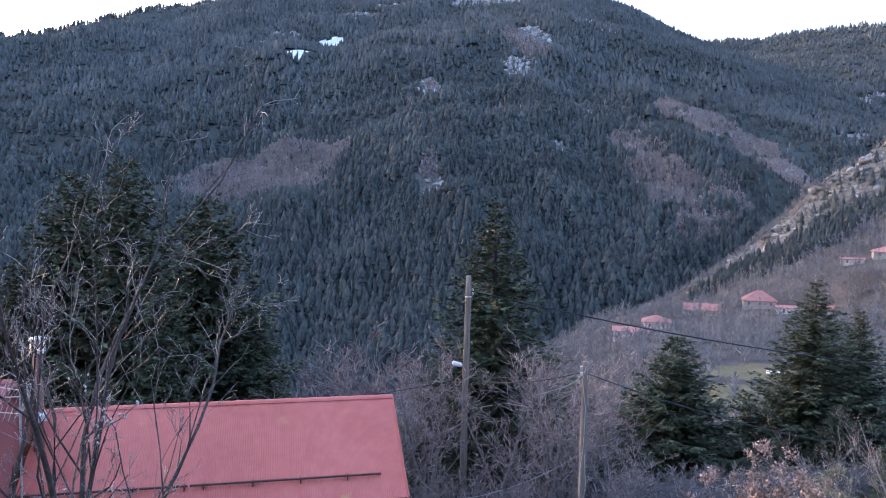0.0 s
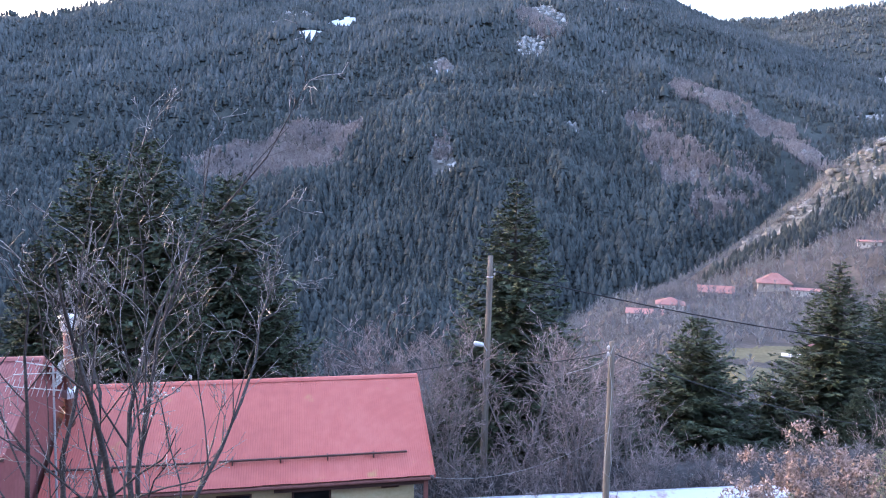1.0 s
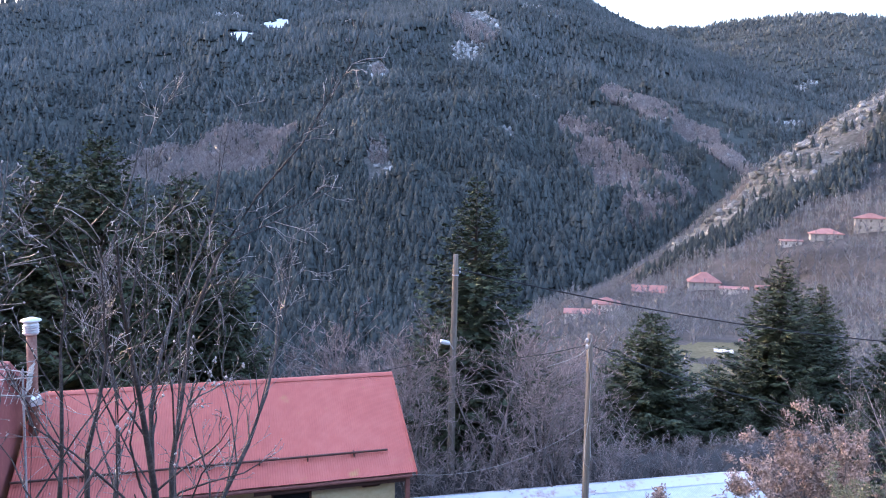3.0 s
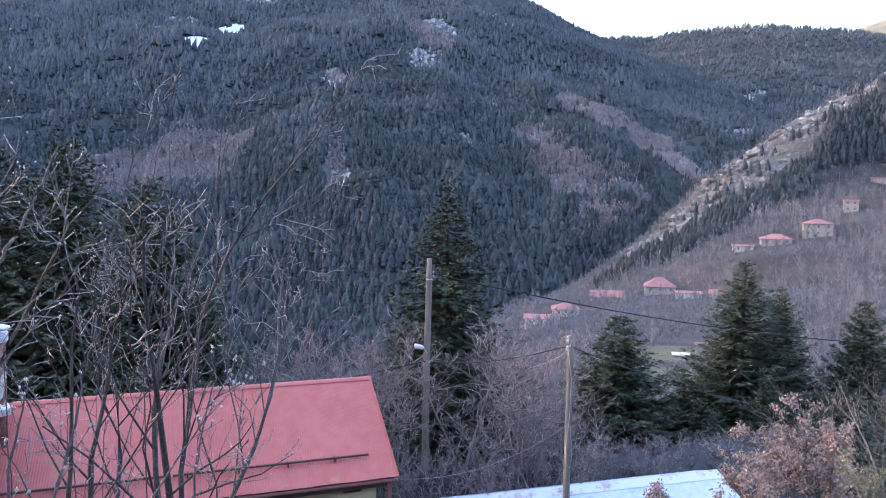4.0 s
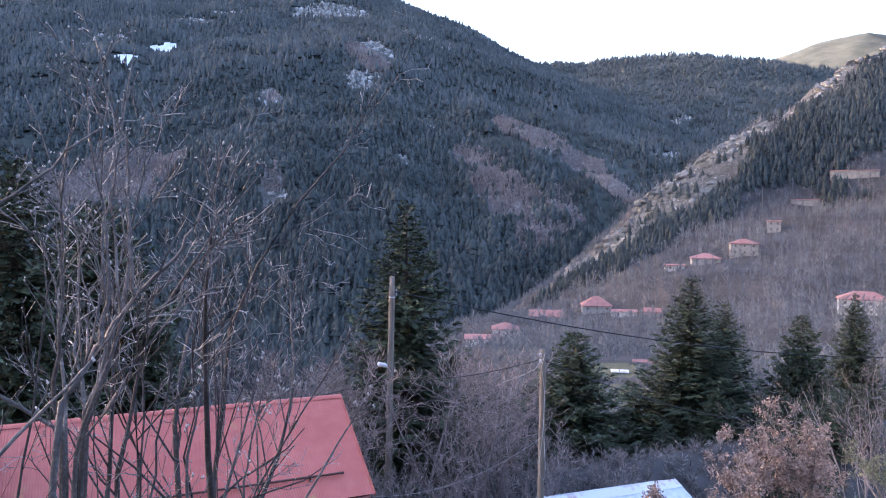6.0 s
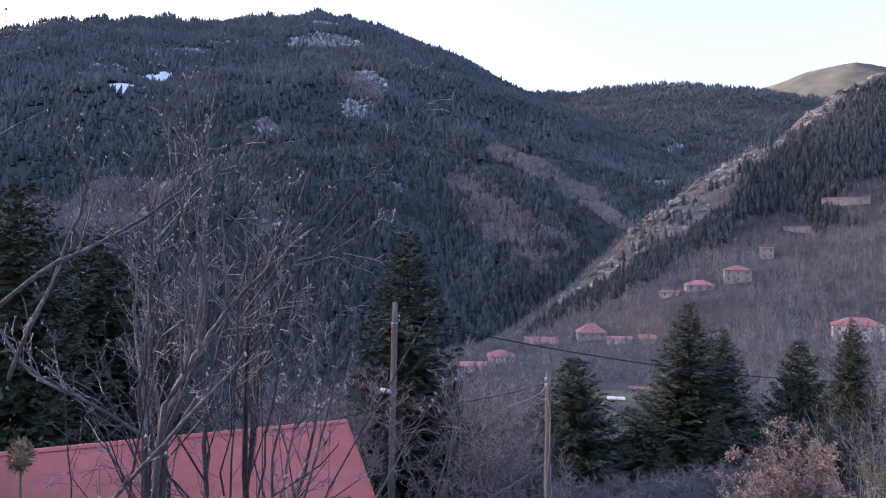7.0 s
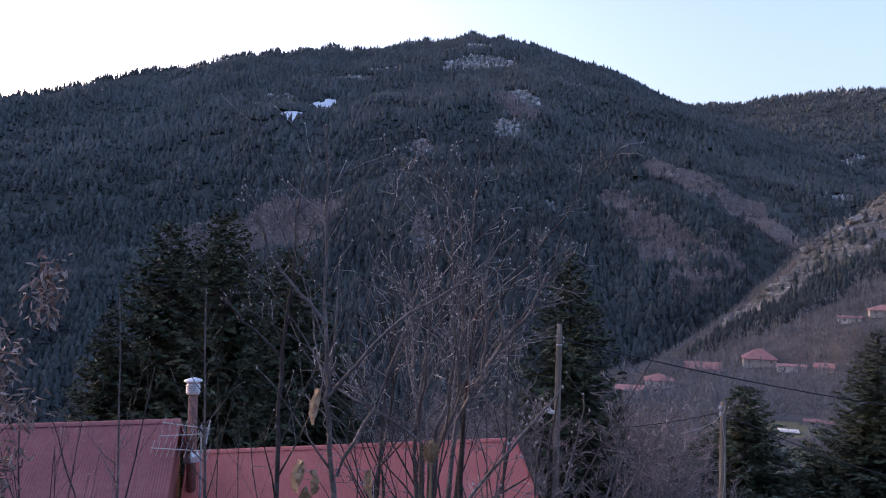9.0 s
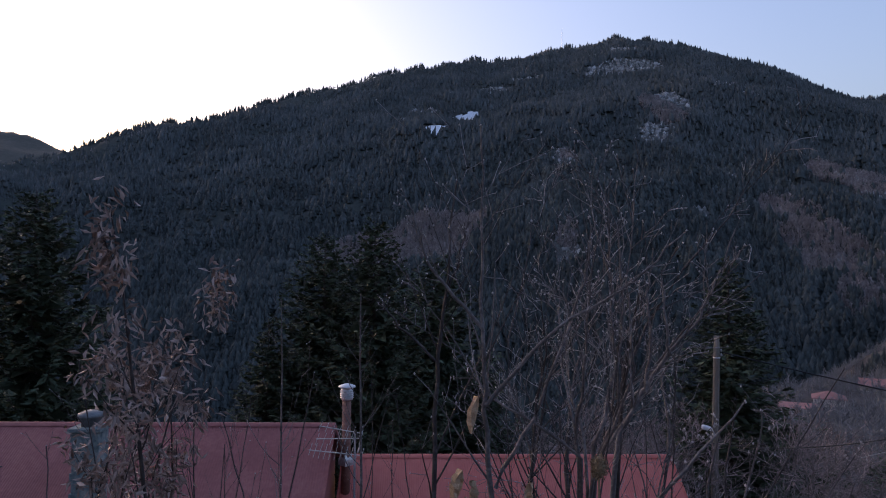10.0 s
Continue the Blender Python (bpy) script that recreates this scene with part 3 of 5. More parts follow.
xn, yn = fan(rng, 25000, 470, 960, -36, 42)
xu, yu = fan(rng, 30000, 1000, 1940, -32, 42)
x, y = np.concatenate([x, xn, xu]), np.concatenate([y, yn, yu])
bare = within(x, y, BARE_GROVES, 9, 0.55)
share = np.where(x < 110, 0.03, np.where(fbm(x / 32, y / 32, 57) > 0.26, 0.8, 0.07))
open_ = within(x, y, SCREE + SNOW, 5, 0.5)
thin = fbm(x / 90, y / 90, 51) + 0.35 * fbm(x / 25, y / 25, 53)
on_hill = hillside(x, y) > land(x, y) - 4
to_crest = -ridge(x, y, [(a, b, 0) for a, b, c in MAIN_RIDGE], 1.0)
keep = ((to_crest > 50) | (x > 640) | (rng.random(len(x)) < 0.3)) & ((open_ < -0.02) | (rng.random(len(x)) < 0.09)) & (within(x, y + 14, SNOW, 5, 0.3) < -0.1) & ((bare < 0.0) | (rng.random(len(x)) < share)) & (thin > -0.7) & ~on_hill
big = rng.uniform(0.65, 1.25, len(x)) * np.where(rng.random(len(x)) < 0.2, 0.6, 1) * (1 + 0.55 * fbm(x / 55, y / 55, 71)) * np.where(rng.random(len(x)) < 0.06, 1.35, 1)
big *= np.where((to_crest < 90) & (x < 640), 0.62, 1.0)
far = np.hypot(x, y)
# share of firs given the haze-paled colour grows with distance
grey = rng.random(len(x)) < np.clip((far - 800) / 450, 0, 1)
DARK_FIRS, HAZED_FIRS = "dense dark blue-green fir forest covering the opposite mountainside", "firs on the high slopes, paled with distance as by haze"
MID = [cone_tree(rng, 3, 3) for _ in range(9)]
HIGH = [cone_tree(rng, 2, 2) for _ in range(6)] + [cone_tree(rng, 1, 3) for _ in range(6)]
for name, mask, shapes, mat, label in (("lower_fir_forest", far < 760, NEAR_CONES, "far_fir", DARK_FIRS), ("fir_forest", (far >= 760) & (far < 1100) & ~grey, MID, "far_fir", DARK_FIRS), ("grey_fir_forest", (far >= 760) & (far < 1100) & grey, MID, "hazed_fir", HAZED_FIRS), ("upper_fir_forest", far >= 1100, HIGH, "hazed_fir", HAZED_FIRS)):
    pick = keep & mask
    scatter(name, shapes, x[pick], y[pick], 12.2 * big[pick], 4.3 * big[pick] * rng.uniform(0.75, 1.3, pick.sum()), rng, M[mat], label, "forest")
some = (~keep) & ~on_hill & (((bare > -0.15) & (rng.random(len(x)) < 0.95)) | (rng.random(len(x)) < 0.1)) & (open_ < 0.2) | (rng.random(len(x)) < 0.035) & ~on_hill
x2, y2 = fan(rng, 150000, 600, 1300, -25, 40)
more = within(x2, y2, BARE_GROVES, 9, 0.55) > 0.0
x, y, big = np.concatenate([x[some], x2[more]]), np.concatenate([y[some], y2[more]]), np.concatenate([big[some], rng.uniform(0.6, 1.1, more.sum())])
scatter("bare_woods", FAR_SLIVERS, x, y, 10 * big, 6.5 * big, rng, M["grove"], "groves of leafless greyish-mauve trees among the firs", "trees")

# firs standing against the sky along the crest, with bald stretches between
line = along(MAIN_RIDGE[4:26], 3)
line = line[(fbm(line[:, 0] / 70, line[:, 1] / 70, 83, 3) > -0.22) & ~((line[:, 0] > 20) & (line[:, 0] < 110)) & ~((line[:, 0] > 215) & (line[:, 0] < 340))]
pick = line[rng.integers(0, len(line), 1150)]
x, y = pick[:, 0] + rng.normal(0, 7, 1150), pick[:, 1] + rng.normal(0, 9, 1150)
grown = np.where((pick[:, 0] > 640) & (pick[:, 0] < 860) & (rng.random(1150) < 0.25), 1.6, 1.0) * rng.uniform(0.45, 1.15, 1150)
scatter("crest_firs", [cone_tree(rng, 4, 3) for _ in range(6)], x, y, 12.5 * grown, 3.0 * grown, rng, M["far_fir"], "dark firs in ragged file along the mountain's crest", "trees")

# the rear ridge takes the haze-paled fir colour throughout
x, y = fan(rng, 15000, 1100, 2900, 22, 62)
keep = (hillside(x, y) < land(x, y) - 5) & (within(x, y, SCREE, 5, 0.5) < 0) & (ridge(x, y, MAIN_RIDGE, 0.52) < land(x, y) - 25)
scatter("back_forest", [cone_tree(rng, 1, 3) for _ in range(5)], x[keep], y[keep], rng.uniform(12, 19, keep.sum()), rng.uniform(4.0, 6.5, keep.sum()), rng, M["hazed_fir"], "fir forest on the rear ridge, paled as by haze", "forest")

x, y = fan(rng, 22000, 60, 700, 14, 75)
x, y = np.concatenate([x, rng.uniform(200, 540, 12000)]), np.concatenate([y, rng.uniform(215, 372, 12000)])
up = hillside(x, y) > land(x, y) - 4
FIR_STANDS = [(230, 318, 24, 11), (258, 309, 24, 9), (240, 303, 26, 11), (220, 326, 20, 13), (226, 338, 14, 8), (232, 302, 20, 8), (296, 302, 16, 9), (420, 312, 30, 18)]


def fir_zone(x, y):
    """Dark stands on the shaded flank of the spur, below its bare rock."""
    upper = np.interp(x, [284, 300, 317, 350, 392, 437, 540], [303, 308, 315, 324, 333, 338, 345]) + 4 * np.sin(x / 9) + 3 * np.sin(x / 3.7)
    flank = (x > 284) & (y > 307 - 0.3 * (x - 305)) & (y < upper) & (y > 215)
    return flank | (within(x, y, FIR_STANDS, 29, 0.7) > 0)


firs = up & ((fbm(x / 60, y / 60, 61) > 0.42) & (rng.random(len(x)) < 0.3) & (y > 200) | fir_zone(x, y) & (rng.random(len(x)) < 0.85))
firs |= up & (within(x, y, SCREE, 5, 0.5) > 0) & (rng.random(len(x)) < 0.065)
firs &= y < 352 + 0.045 * np.maximum(0, x - 242) - 12 - 5 * np.sin(x / 17)
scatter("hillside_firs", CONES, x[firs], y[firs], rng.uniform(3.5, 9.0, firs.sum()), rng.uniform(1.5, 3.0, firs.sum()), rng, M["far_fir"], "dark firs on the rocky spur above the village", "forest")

x, y = fan(rng, 19000, 55, 560, -8, 76)
up = (hillside(x, y) > land(x, y) - 4) | (y < 330)
HOUSE_SPOTS = [(122, 237), (134, 243), (167, 262), (185, 257), (190, 246), (196, 236), (231, 253), (243, 249), (260, 246), (296, 262), (352, 278), (231, 166), (118, 145), (103, 137)]
clear = np.ones(len(x), bool)
for hx, hy in HOUSE_SPOTS:
    clear &= np.hypot(x - hx, y - hy) > 7
    clear &= (np.hypot(x - hx * 0.96, y - hy * 0.96) > 8) | (rng.random(len(x)) < 0.55)
mel = within(x, y, MEADOW, 5, 0.3) < 0
dense = fir_zone(x, y)
keep = up & clear & mel & ~dense & (np.hypot(x, y) > 75) & ((within(x, y, SCREE, 5, 0.5) < 0) | (rng.random(len(x)) < 0.15))
scatter("hillside_bare_trees", SLIVERS, x[keep], y[keep], rng.uniform(4.0, 9.0, keep.sum()), rng.uniform(2.8, 5.6, keep.sum()), rng, M["far_bare"], "leafless mauve-grey woodland on the village hillside", "trees")

x, y = rng.uniform(4, 32, 2600), rng.uniform(28.8, 46, 2600)
scatter("undergrowth", SLIVERS, x, y, rng.uniform(0.5, 1.5, 2600), rng.uniform(0.6, 1.5, 2600), rng, M["twig"], "low tangle of dry brown stalks and brambles", "undergrowth")

# bleached dead trunks among the firs
x, y = fan(rng, 420, 560, 1700, -25, 38)
snag = [(np.array([[-0.5, 0, 0], [0.5, 0, 0], [0, 0.5, 0], [0, 0, 1.0]]), np.array([[0, 1, 3], [1, 2, 3], [2, 0, 3]]))]
scatter("dead_trunks", snag, x, y, rng.uniform(9, 19, 420), rng.uniform(0.35, 0.8, 420), rng, M["far_bare"], "bleached dead trunks standing among the firs", "trees")

# rock: lumpy blocks along the spur's crest and on the bare slopes
def boulder(rng):
    bm = bmesh.new()
    bmesh.ops.create_icosphere(bm, subdivisions=1, radius=1.0)
    for v in bm.verts:
        v.co *= rng.uniform(0.4, 1.3)
        v.co.z *= 0.8
    bm.faces.ensure_lookup_table()
    out = np.array([v.co[:] for v in bm.verts]), np.array([[v.index for v in f.verts] for f in bm.faces])
    bm.free()
    return out


BOULDERS = [boulder(rng) for _ in range(10)]
crest = along([(236, 350, 0), (269, 352, 0), (306, 354, 0), (351, 353, 0), (411, 353, 0), (452, 359, 0), (487, 363, 0), (534, 365, 0)], 4)
pick = crest[rng.integers(0, len(crest), 1100)]
bx, by = pick[:, 0] + rng.normal(0, 6, 1100), pick[:, 1] - np.abs(rng.normal(0, 15, 1100)) + 2
small = rng.uniform(0.25, 1.0, 1100) ** 2
scatter("crag", BOULDERS, bx, by, 3.2 * small * rng.uniform(0.5, 1.3, 1100), (2.6 * small + 0.3) * rng.uniform(0.6, 1.6, 1100), rng, M["rock"], "pale limestone crags along the crest of the spur", "rock")
x, y = fan(rng, 80000, 600, 1900, -20, 45)
xr, yr = fan(rng, 26000, 640, 1060, 24, 44)
x, y = np.concatenate([x, xr]), np.concatenate([y, yr])
on = within(x, y, SCREE, 5, 0.5) > 0.05
scatter("mountain_rocks", BOULDERS, x[on], y[on], rng.uniform(1, 7, on.sum()), rng.uniform(1.5, 7, on.sum()) * rng.uniform(0.5, 1, on.sum()), rng, M["pale_rock"], "broken pale rocks on the open slopes", "rock")

# ---- the red-roofed house below ----
PITCH, WAVE = 0.076, 0.0065


def corrugated(x0, x1, top, low, lift=0.0):
    """A wavy sheet from the ridge line (y, z) down to the eave line (y, z)."""
    n = int(round((x1 - x0) / PITCH * 6))
    bm = bmesh.new()
    rows = []
    for f in (0.0, 0.33, 0.66, 1.0):
        y, z = top[0] + (low[0] - top[0]) * f, top[1] + (low[1] - top[1]) * f
        rows.append([bm.verts.new((x0 + (x1 - x0) * k / n, y, z + lift + WAVE * math.sin(2 * math.pi * (x0 + (x1 - x0) * k / n) / PITCH))) for k in range(n + 1)])
    for a, b in zip(rows[:-1], rows[1:]):
        for k in range(n):
            bm.faces.new((a[k], b[k], b[k + 1], a[k + 1]))
    return bm


def roof_sheets(parent, x0, x1, top, low, mat, sheet=0.92):
    """Overlapping sheets, side by side, with a small lap."""
    rng = random.Random(int(x0 * 10) + 7)
    count = max(1, round((x1 - x0) / sheet))
    w = (x1 - x0) / count
    for k in range(count):
        a = x0 + k * w
        dy = rng.uniform(-0.012, 0.012)
        ob = part("roof_sheet", corrugated(a, min(a + w + 0.03, x1 + 0.02), top, (low[0] + dy, low[1] + dy * 0.6), (k % 2) * 0.004), mat, parent, smooth=True)


def gable_wall(x0, x1, yf, ym, yb, z0, zf, zm):
    """A wall slab with a gable top, standing across the ridge."""
    bm = bmesh.new()
    prof = [(yf, z0), (yb, z0), (yb, zf), (ym, zm), (yf, zf)]
    a, b = [bm.verts.new((x0, y, z)) for y, z in prof], [bm.verts.new((x1, y, z)) for y, z in prof]
    bm.faces.new(a[::-1]), bm.faces.new(b)
    for k in range(5):
        bm.faces.new((a[k], a[(k + 1) % 5], b[(k + 1) % 5], b[k]))
    return bm


house = thing("house", pose(0, 0, 0), "low cream-rendered house with a red corrugated metal roof and snow bars", "house")
RY, RZ, EY, EZ = 27.9, -5.15, 24.0, -7.52
roof_sheets(house, -8.3, 3.6, (RY, RZ), (EY, EZ), M["red_roof"])
roof_sheets(house, -8.3, 3.6, (RY, RZ), (2 * RY - EY, EZ), M["red_roof"])
# ridge cap, bent over the ridge
bm = bmesh.new()
cap = [(-0.17, -0.09), (-0.11, -0.05), (-0.04, 0.0), (0.04, 0.0), (0.11, -0.05), (0.17, -0.09)]
rows = [[bm.verts.new((x, RY + dy, RZ + dz + 0.02)) for dy, dz in cap] for x in np.linspace(-8.0, 3.63, 12)]
for a, b in zip(rows[:-1], rows[1:]):
    for k in range(len(cap) - 1):
        bm.faces.new((a[k], a[k + 1], b[k + 1], b[k]))
part("ridge_cap", bm, M["red_roof"], house, smooth=True)
WALL_Y, GROUND_Z = 24.62, -11.1


def wall_with_openings(x0, x1, y0, y1, z0, z1, holes):
    """A wall slab with rectangular openings cut through: holes are (xa, xb, za, zb)."""
    bm = bmesh.new()
    xs = sorted({x0, x1, *[h[0] for h in holes], *[h[1] for h in holes]})
    zs = sorted({z0, z1, *[h[2] for h in holes], *[h[3] for h in holes]})
    for xa, xb in zip(xs[:-1], xs[1:]):
        for za, zb in zip(zs[:-1], zs[1:]):
            if not any(h[0] <= xa and xb <= h[1] and h[2] <= za and zb <= h[3] for h in holes):
                box(bm, xa, xb, y0, y1, za, zb)
    bmesh.ops.remove_doubles(bm, verts=bm.verts, dist=0.0005)
    return bm


HOLES = [(-0.95, 0.32, -10.9, -8.02), (1.95, 2.55, -8.12, -7.92), (-3.3, -2.2, -9.6, -8.02), (-6.2, -5.0, -9.6, -8.1)]
part("front_wall", wall_with_openings(-8.2, 3.05, WALL_Y, WALL_Y + 0.25, GROUND_Z, -7.45, HOLES), M["cream"], house)
part("back_wall", boxed(-8.2, 3.05, 31.0, 31.25, GROUND_Z - 0.6, -7.45), M["cream"], house)
part("gable_wall", gable_wall(2.83, 3.05, WALL_Y + 0.25, RY, 31.0, GROUND_Z - 0.6, -7.4, -5.3), M["cream"], house)
part("gable_wall", gable_wall(-8.2, -7.98, WALL_Y + 0.25, RY, 31.0, GROUND_Z - 0.6, -7.4, -5.3), M["cream"], house)
for xa, xb, za, zb in HOLES:
    win = part("window", boxed(xa, xb, WALL_Y + 0.10, WALL_Y + 0.12, za, zb), M["dark_glass"], house, "dark window in a brown wooden frame")
    t = 0.07
    for dims in ((xa, xa + t, za, zb), (xb - t, xb, za, zb), (xa, xb, zb - t, zb), (xa, xb, za, za + t)):
        part("window_frame", boxed(dims[0], dims[1], WALL_Y + 0.03, WALL_Y + 0.1, dims[2], dims[3], bevel=0.008), M["dark_wood"], win)
# eave boards and gutter
part("fascia", boxed(-8.25, 3.5, EY + 0.10, EY + 0.14, EZ - 0.20, EZ - 0.03), M["brown_wood"], house, "reddish-brown eave board")
part("soffit", boxed(-8.2, 3.45, EY + 0.14, WALL_Y, EZ - 0.2, EZ - 0.17), M["dark_wood"], house)
part("gutter", boxed(-8.25, 3.5, EY - 0.02, EY + 0.10, EZ - 0.16, EZ - 0.06, bevel=0.03), M["brown_wood"], house)
for yy, s in ((24.3, 1), (26.0, 1), (27.5, 1)):
    part("rafter", boxed(2.9, 3.55, yy, yy + 0.1, RZ - 0.608 * (RY - yy) - 0.2, RZ - 0.608 * (RY - yy) - 0.03), M["dark_wood"], house)
part("porch_post", boxed(3.3, 3.44, 24.12, 24.26, GROUND_Z - 2.2, EZ - 0.1, bevel=0.01), M["brown_wood"], house, "reddish timber post at the corner")
part("porch_post", boxed(3.08, 3.18, 25.4, 25.5, GROUND_Z - 2.2, EZ + 0.6, bevel=0.01), M["dark_wood"], house)
part("porch_beam", boxed(-1.5, 3.45, 24.15, 24.27, EZ - 0.34, EZ - 0.2, bevel=0.01), M["dark_wood"], house)
# snow bars on brackets
for xa, xb in ((-8.3, -3.28), (-3.22, 2.82)):
    bar = part("snow_bar", boxed(xa, xb, 24.70, 24.78, RZ - 0.608 * (RY - 24.74) + 0.09, RZ - 0.608 * (RY - 24.74) + 0.15, bevel=0.012), M["dark_wood"], house, "dark steel snow bar along the lower roof")
    for x in np.arange(xa + 0.4, xb, 1.5):
        part("bracket", boxed(x, x + 0.04, 24.66, 24.86, RZ - 0.608 * (RY - 24.74) - 0.02, RZ - 0.608 * (RY - 24.74) + 0.16, bevel=0.006), M["dark_wood"], bar)

# flue beside the higher roof
FX, FY = -8.02, 26.45
flue = thing("flue", pose(FX, FY, -4.9), "tall rust-brown chimney flue with a white louvred cap", "chimney")
part("flue_pipe", ring_solid([(0.155, -1.6), (0.155, 0.2), (0.15, 1.98)], 16), M["flue"], flue, smooth=True)
part("base_plate", ring_solid([(0.26, -0.25), (0.25, -0.05), (0.17, 0.12)], 4), M["steel"], flue, "crumpled pale flashing sheet")
capob = part("cap", ring_solid([(0.19, 1.95), (0.21, 2.0), (0.21, 2.3), (0.18, 2.33)], 16), M["white_metal"], flue, "white louvred flue cap", smooth=True)
for k in range(4):
    part("louvre", ring_solid([(0.212, 2.02 + 0.072 * k), (0.24, 2.025 + 0.072 * k), (0.212, 2.05 + 0.072 * k)], 16), M["steel"], capob)
part("lid", ring_solid([(0.2, 2.33), (0.3, 2.38), (0.28, 2.43), (0.05, 2.5)], 16), M["white_metal"], capob, smooth=True)

# the higher neighbour on the left
upper = thing("upper_house", pose(0, 0, 0), "taller house with a red corrugated roof and red sheet gable", "house")
LY, LZ, LEY = 24.75, -3.42, 21.45
LEZ = LZ - 0.565 * (LY - LEY)
roof_sheets(upper, -24.0, -8.25, (LY, LZ), (LEY, LEZ), M["red_roof_old"])
roof_sheets(upper, -24.0, -8.25, (LY, LZ), (2 * LY - LEY, LEZ), M["red_roof_old"])
bm = bmesh.new()
rows = [[bm.verts.new((x, LY + dy, LZ + dz + 0.025)) for dy, dz in cap] for x in np.linspace(-24.0, -8.2, 14)]
for a, b in zip(rows[:-1], rows[1:]):
    for k in range(len(cap) - 1):
        bm.faces.new((a[k], a[k + 1], b[k + 1], b[k]))
part("ridge_cap", bm, M["red_roof_old"], upper, smooth=True)
part("gable_wall", gable_wall(-8.75, -8.5, LEY + 0.45, LY, 2 * LY - LEY - 0.45, GROUND_Z + 0.2, LEZ + 0.18, LZ - 0.08), M["red_roof_old"], upper, "gable clad in red metal sheet")
part("gable_wall", gable_wall(-23.9, -23.65, LEY + 0.45, LY, 2 * LY - LEY - 0.45, -9.5, LEZ + 0.18, LZ - 0.08), M["cream"], upper)
part("front_wall", wall_with_openings(-23.65, -8.75, LEY + 0.45, LEY + 0.7, -10.6, LEZ + 0.1, [(-12.5, -11.3, -8.2, -6.9), (-17.0, -15.8, -8.2, -6.9)]), M["cream"], upper)
part("back_wall", boxed(-23.65, -8.75, 2 * LY - LEY - 0.7, 2 * LY - LEY - 0.45, -11.3, LEZ + 0.1), M["cream"], upper)
for xa in (-12.5, -17.0):
    part("window", boxed(xa, xa + 1.2, LEY + 0.55, LEY + 0.58, -8.2, -6.9), M["dark_glass"], upper)


def verge(parent, x0, x1, top, low, drop, mat, label=""):
    """A board along the sloping edge of a roof."""
    bm = bmesh.new()
    v = [bm.verts.new((x, y, z + dz)) for x in (x0, x1) for y, z in (top, low) for dz in (0.03, -drop)]
    for f in ((0, 1, 3, 2), (4, 6, 7, 5), (0, 2, 6, 4), (1, 5, 7, 3), (0, 4, 5, 1), (2, 3, 7, 6)):
        bm.faces.new([v[k] for k in f])
    return part("verge_board", bm, mat, parent, label)


verge(upper, -8.25, -8.2, (LY, LZ), (LEY, LEZ), 0.16, M["red_roof_old"])
verge(upper, -8.25, -8.2, (LY, LZ), (2 * LY - LEY, LEZ), 0.16, M["red_roof_old"])
verge(house, 3.62, 3.66, (RY, RZ), (EY, EZ), 0.10, M["red_roof"])
verge(house, 3.62, 3.66, (RY, RZ), (2 * RY - EY, EZ), 0.10, M["red_roof"])
part("gutter", boxed(-24.0, -8.2, LEY - 0.1, LEY + 0.02, LEZ - 0.12, LEZ - 0.02, bevel=0.03), M["dark_wood"], upper)

# ---- lean-to shed with the pale metal roof ----
shed = thing("shed", pose(0, 0, 0), "long shed with a pale galvanised roof and rust-streaked ridge sheet", "shed")
S0, S1 = Vector((4.3, 28.1, -10.22)), Vector((19.05, 27.2, -10.22))
along_s = (S1 - S0).normalized()
down_s = Vector((along_s.y, -along_s.x, 0)).normalized() * math.cos(0.36) + Vector((0, 0, -math.sin(0.36)))
up_s = along_s.cross(down_s).normalized() * -1


def slab(o, u, v, w, lu, lv, th):
    """A flat sheet from corner o along u and v, with thickness along w."""
    bm = bmesh.new()
    p = [bm.verts.new(o + u * a + v * b + w * c) for c in (0, th) for b in (0, lv) for a in (0, lu)]
    for f in ((0, 2, 3, 1), (4, 5, 7, 6), (0, 1, 5, 4), (2, 6, 7, 3), (0, 4, 6, 2), (1, 3, 7, 5)):
        bm.faces.new([p[k] for k in f])
    bmesh.ops.recalc_face_normals(bm, faces=bm.faces)
    return bm


def wavy(o, u, v, w, lu, lv, pitch, amp):
    bm = bmesh.new()
    n = int(lu / pitch * 6)
    rows = [[bm.verts.new(o + u * (lu * k / n) + v * b + w * (amp * math.sin(2 * math.pi * lu * k / n / pitch))) for k in range(n + 1)] for b in np.linspace(0, lv, 3)]
    for a, b in zip(rows[:-1], rows[1:]):
        for k in range(n):
            bm.faces.new((a[k], b[k], b[k + 1], a[k + 1]))
    return bm


lu = (S1 - S0).length
back_s = Vector((-down_s.x, -down_s.y, down_s.z))
for k in range(16):
    part("roof_sheet", wavy(S0 + along_s * (lu * k / 16) + down_s * 0.42 + up_s * (0.004 * (k % 2)), along_s, down_s, up_s, lu / 16 + 0.03, 5.2, 0.076, 0.009), M["galv"], shed, smooth=True)
part("roof_back", slab(S0 - up_s * 0.02, along_s, back_s, Vector((0, 0, -1)), lu, 1.6, 0.02), M["galv"], shed)
for k in range(5):
    part("ridge_sheet", slab(S0 + along_s * (lu * k / 5) + up_s * (0.016 + 0.002 * (k % 2)), along_s, down_s, up_s, lu / 5 + 0.04, 0.55, 0.004), M["rust"], shed, "pale ridge sheet streaked with rust")
part("wall", boxed(4.8, 18.7, 27.9, 28.05, -14.5, -10.6), M["stone_wall"], shed)
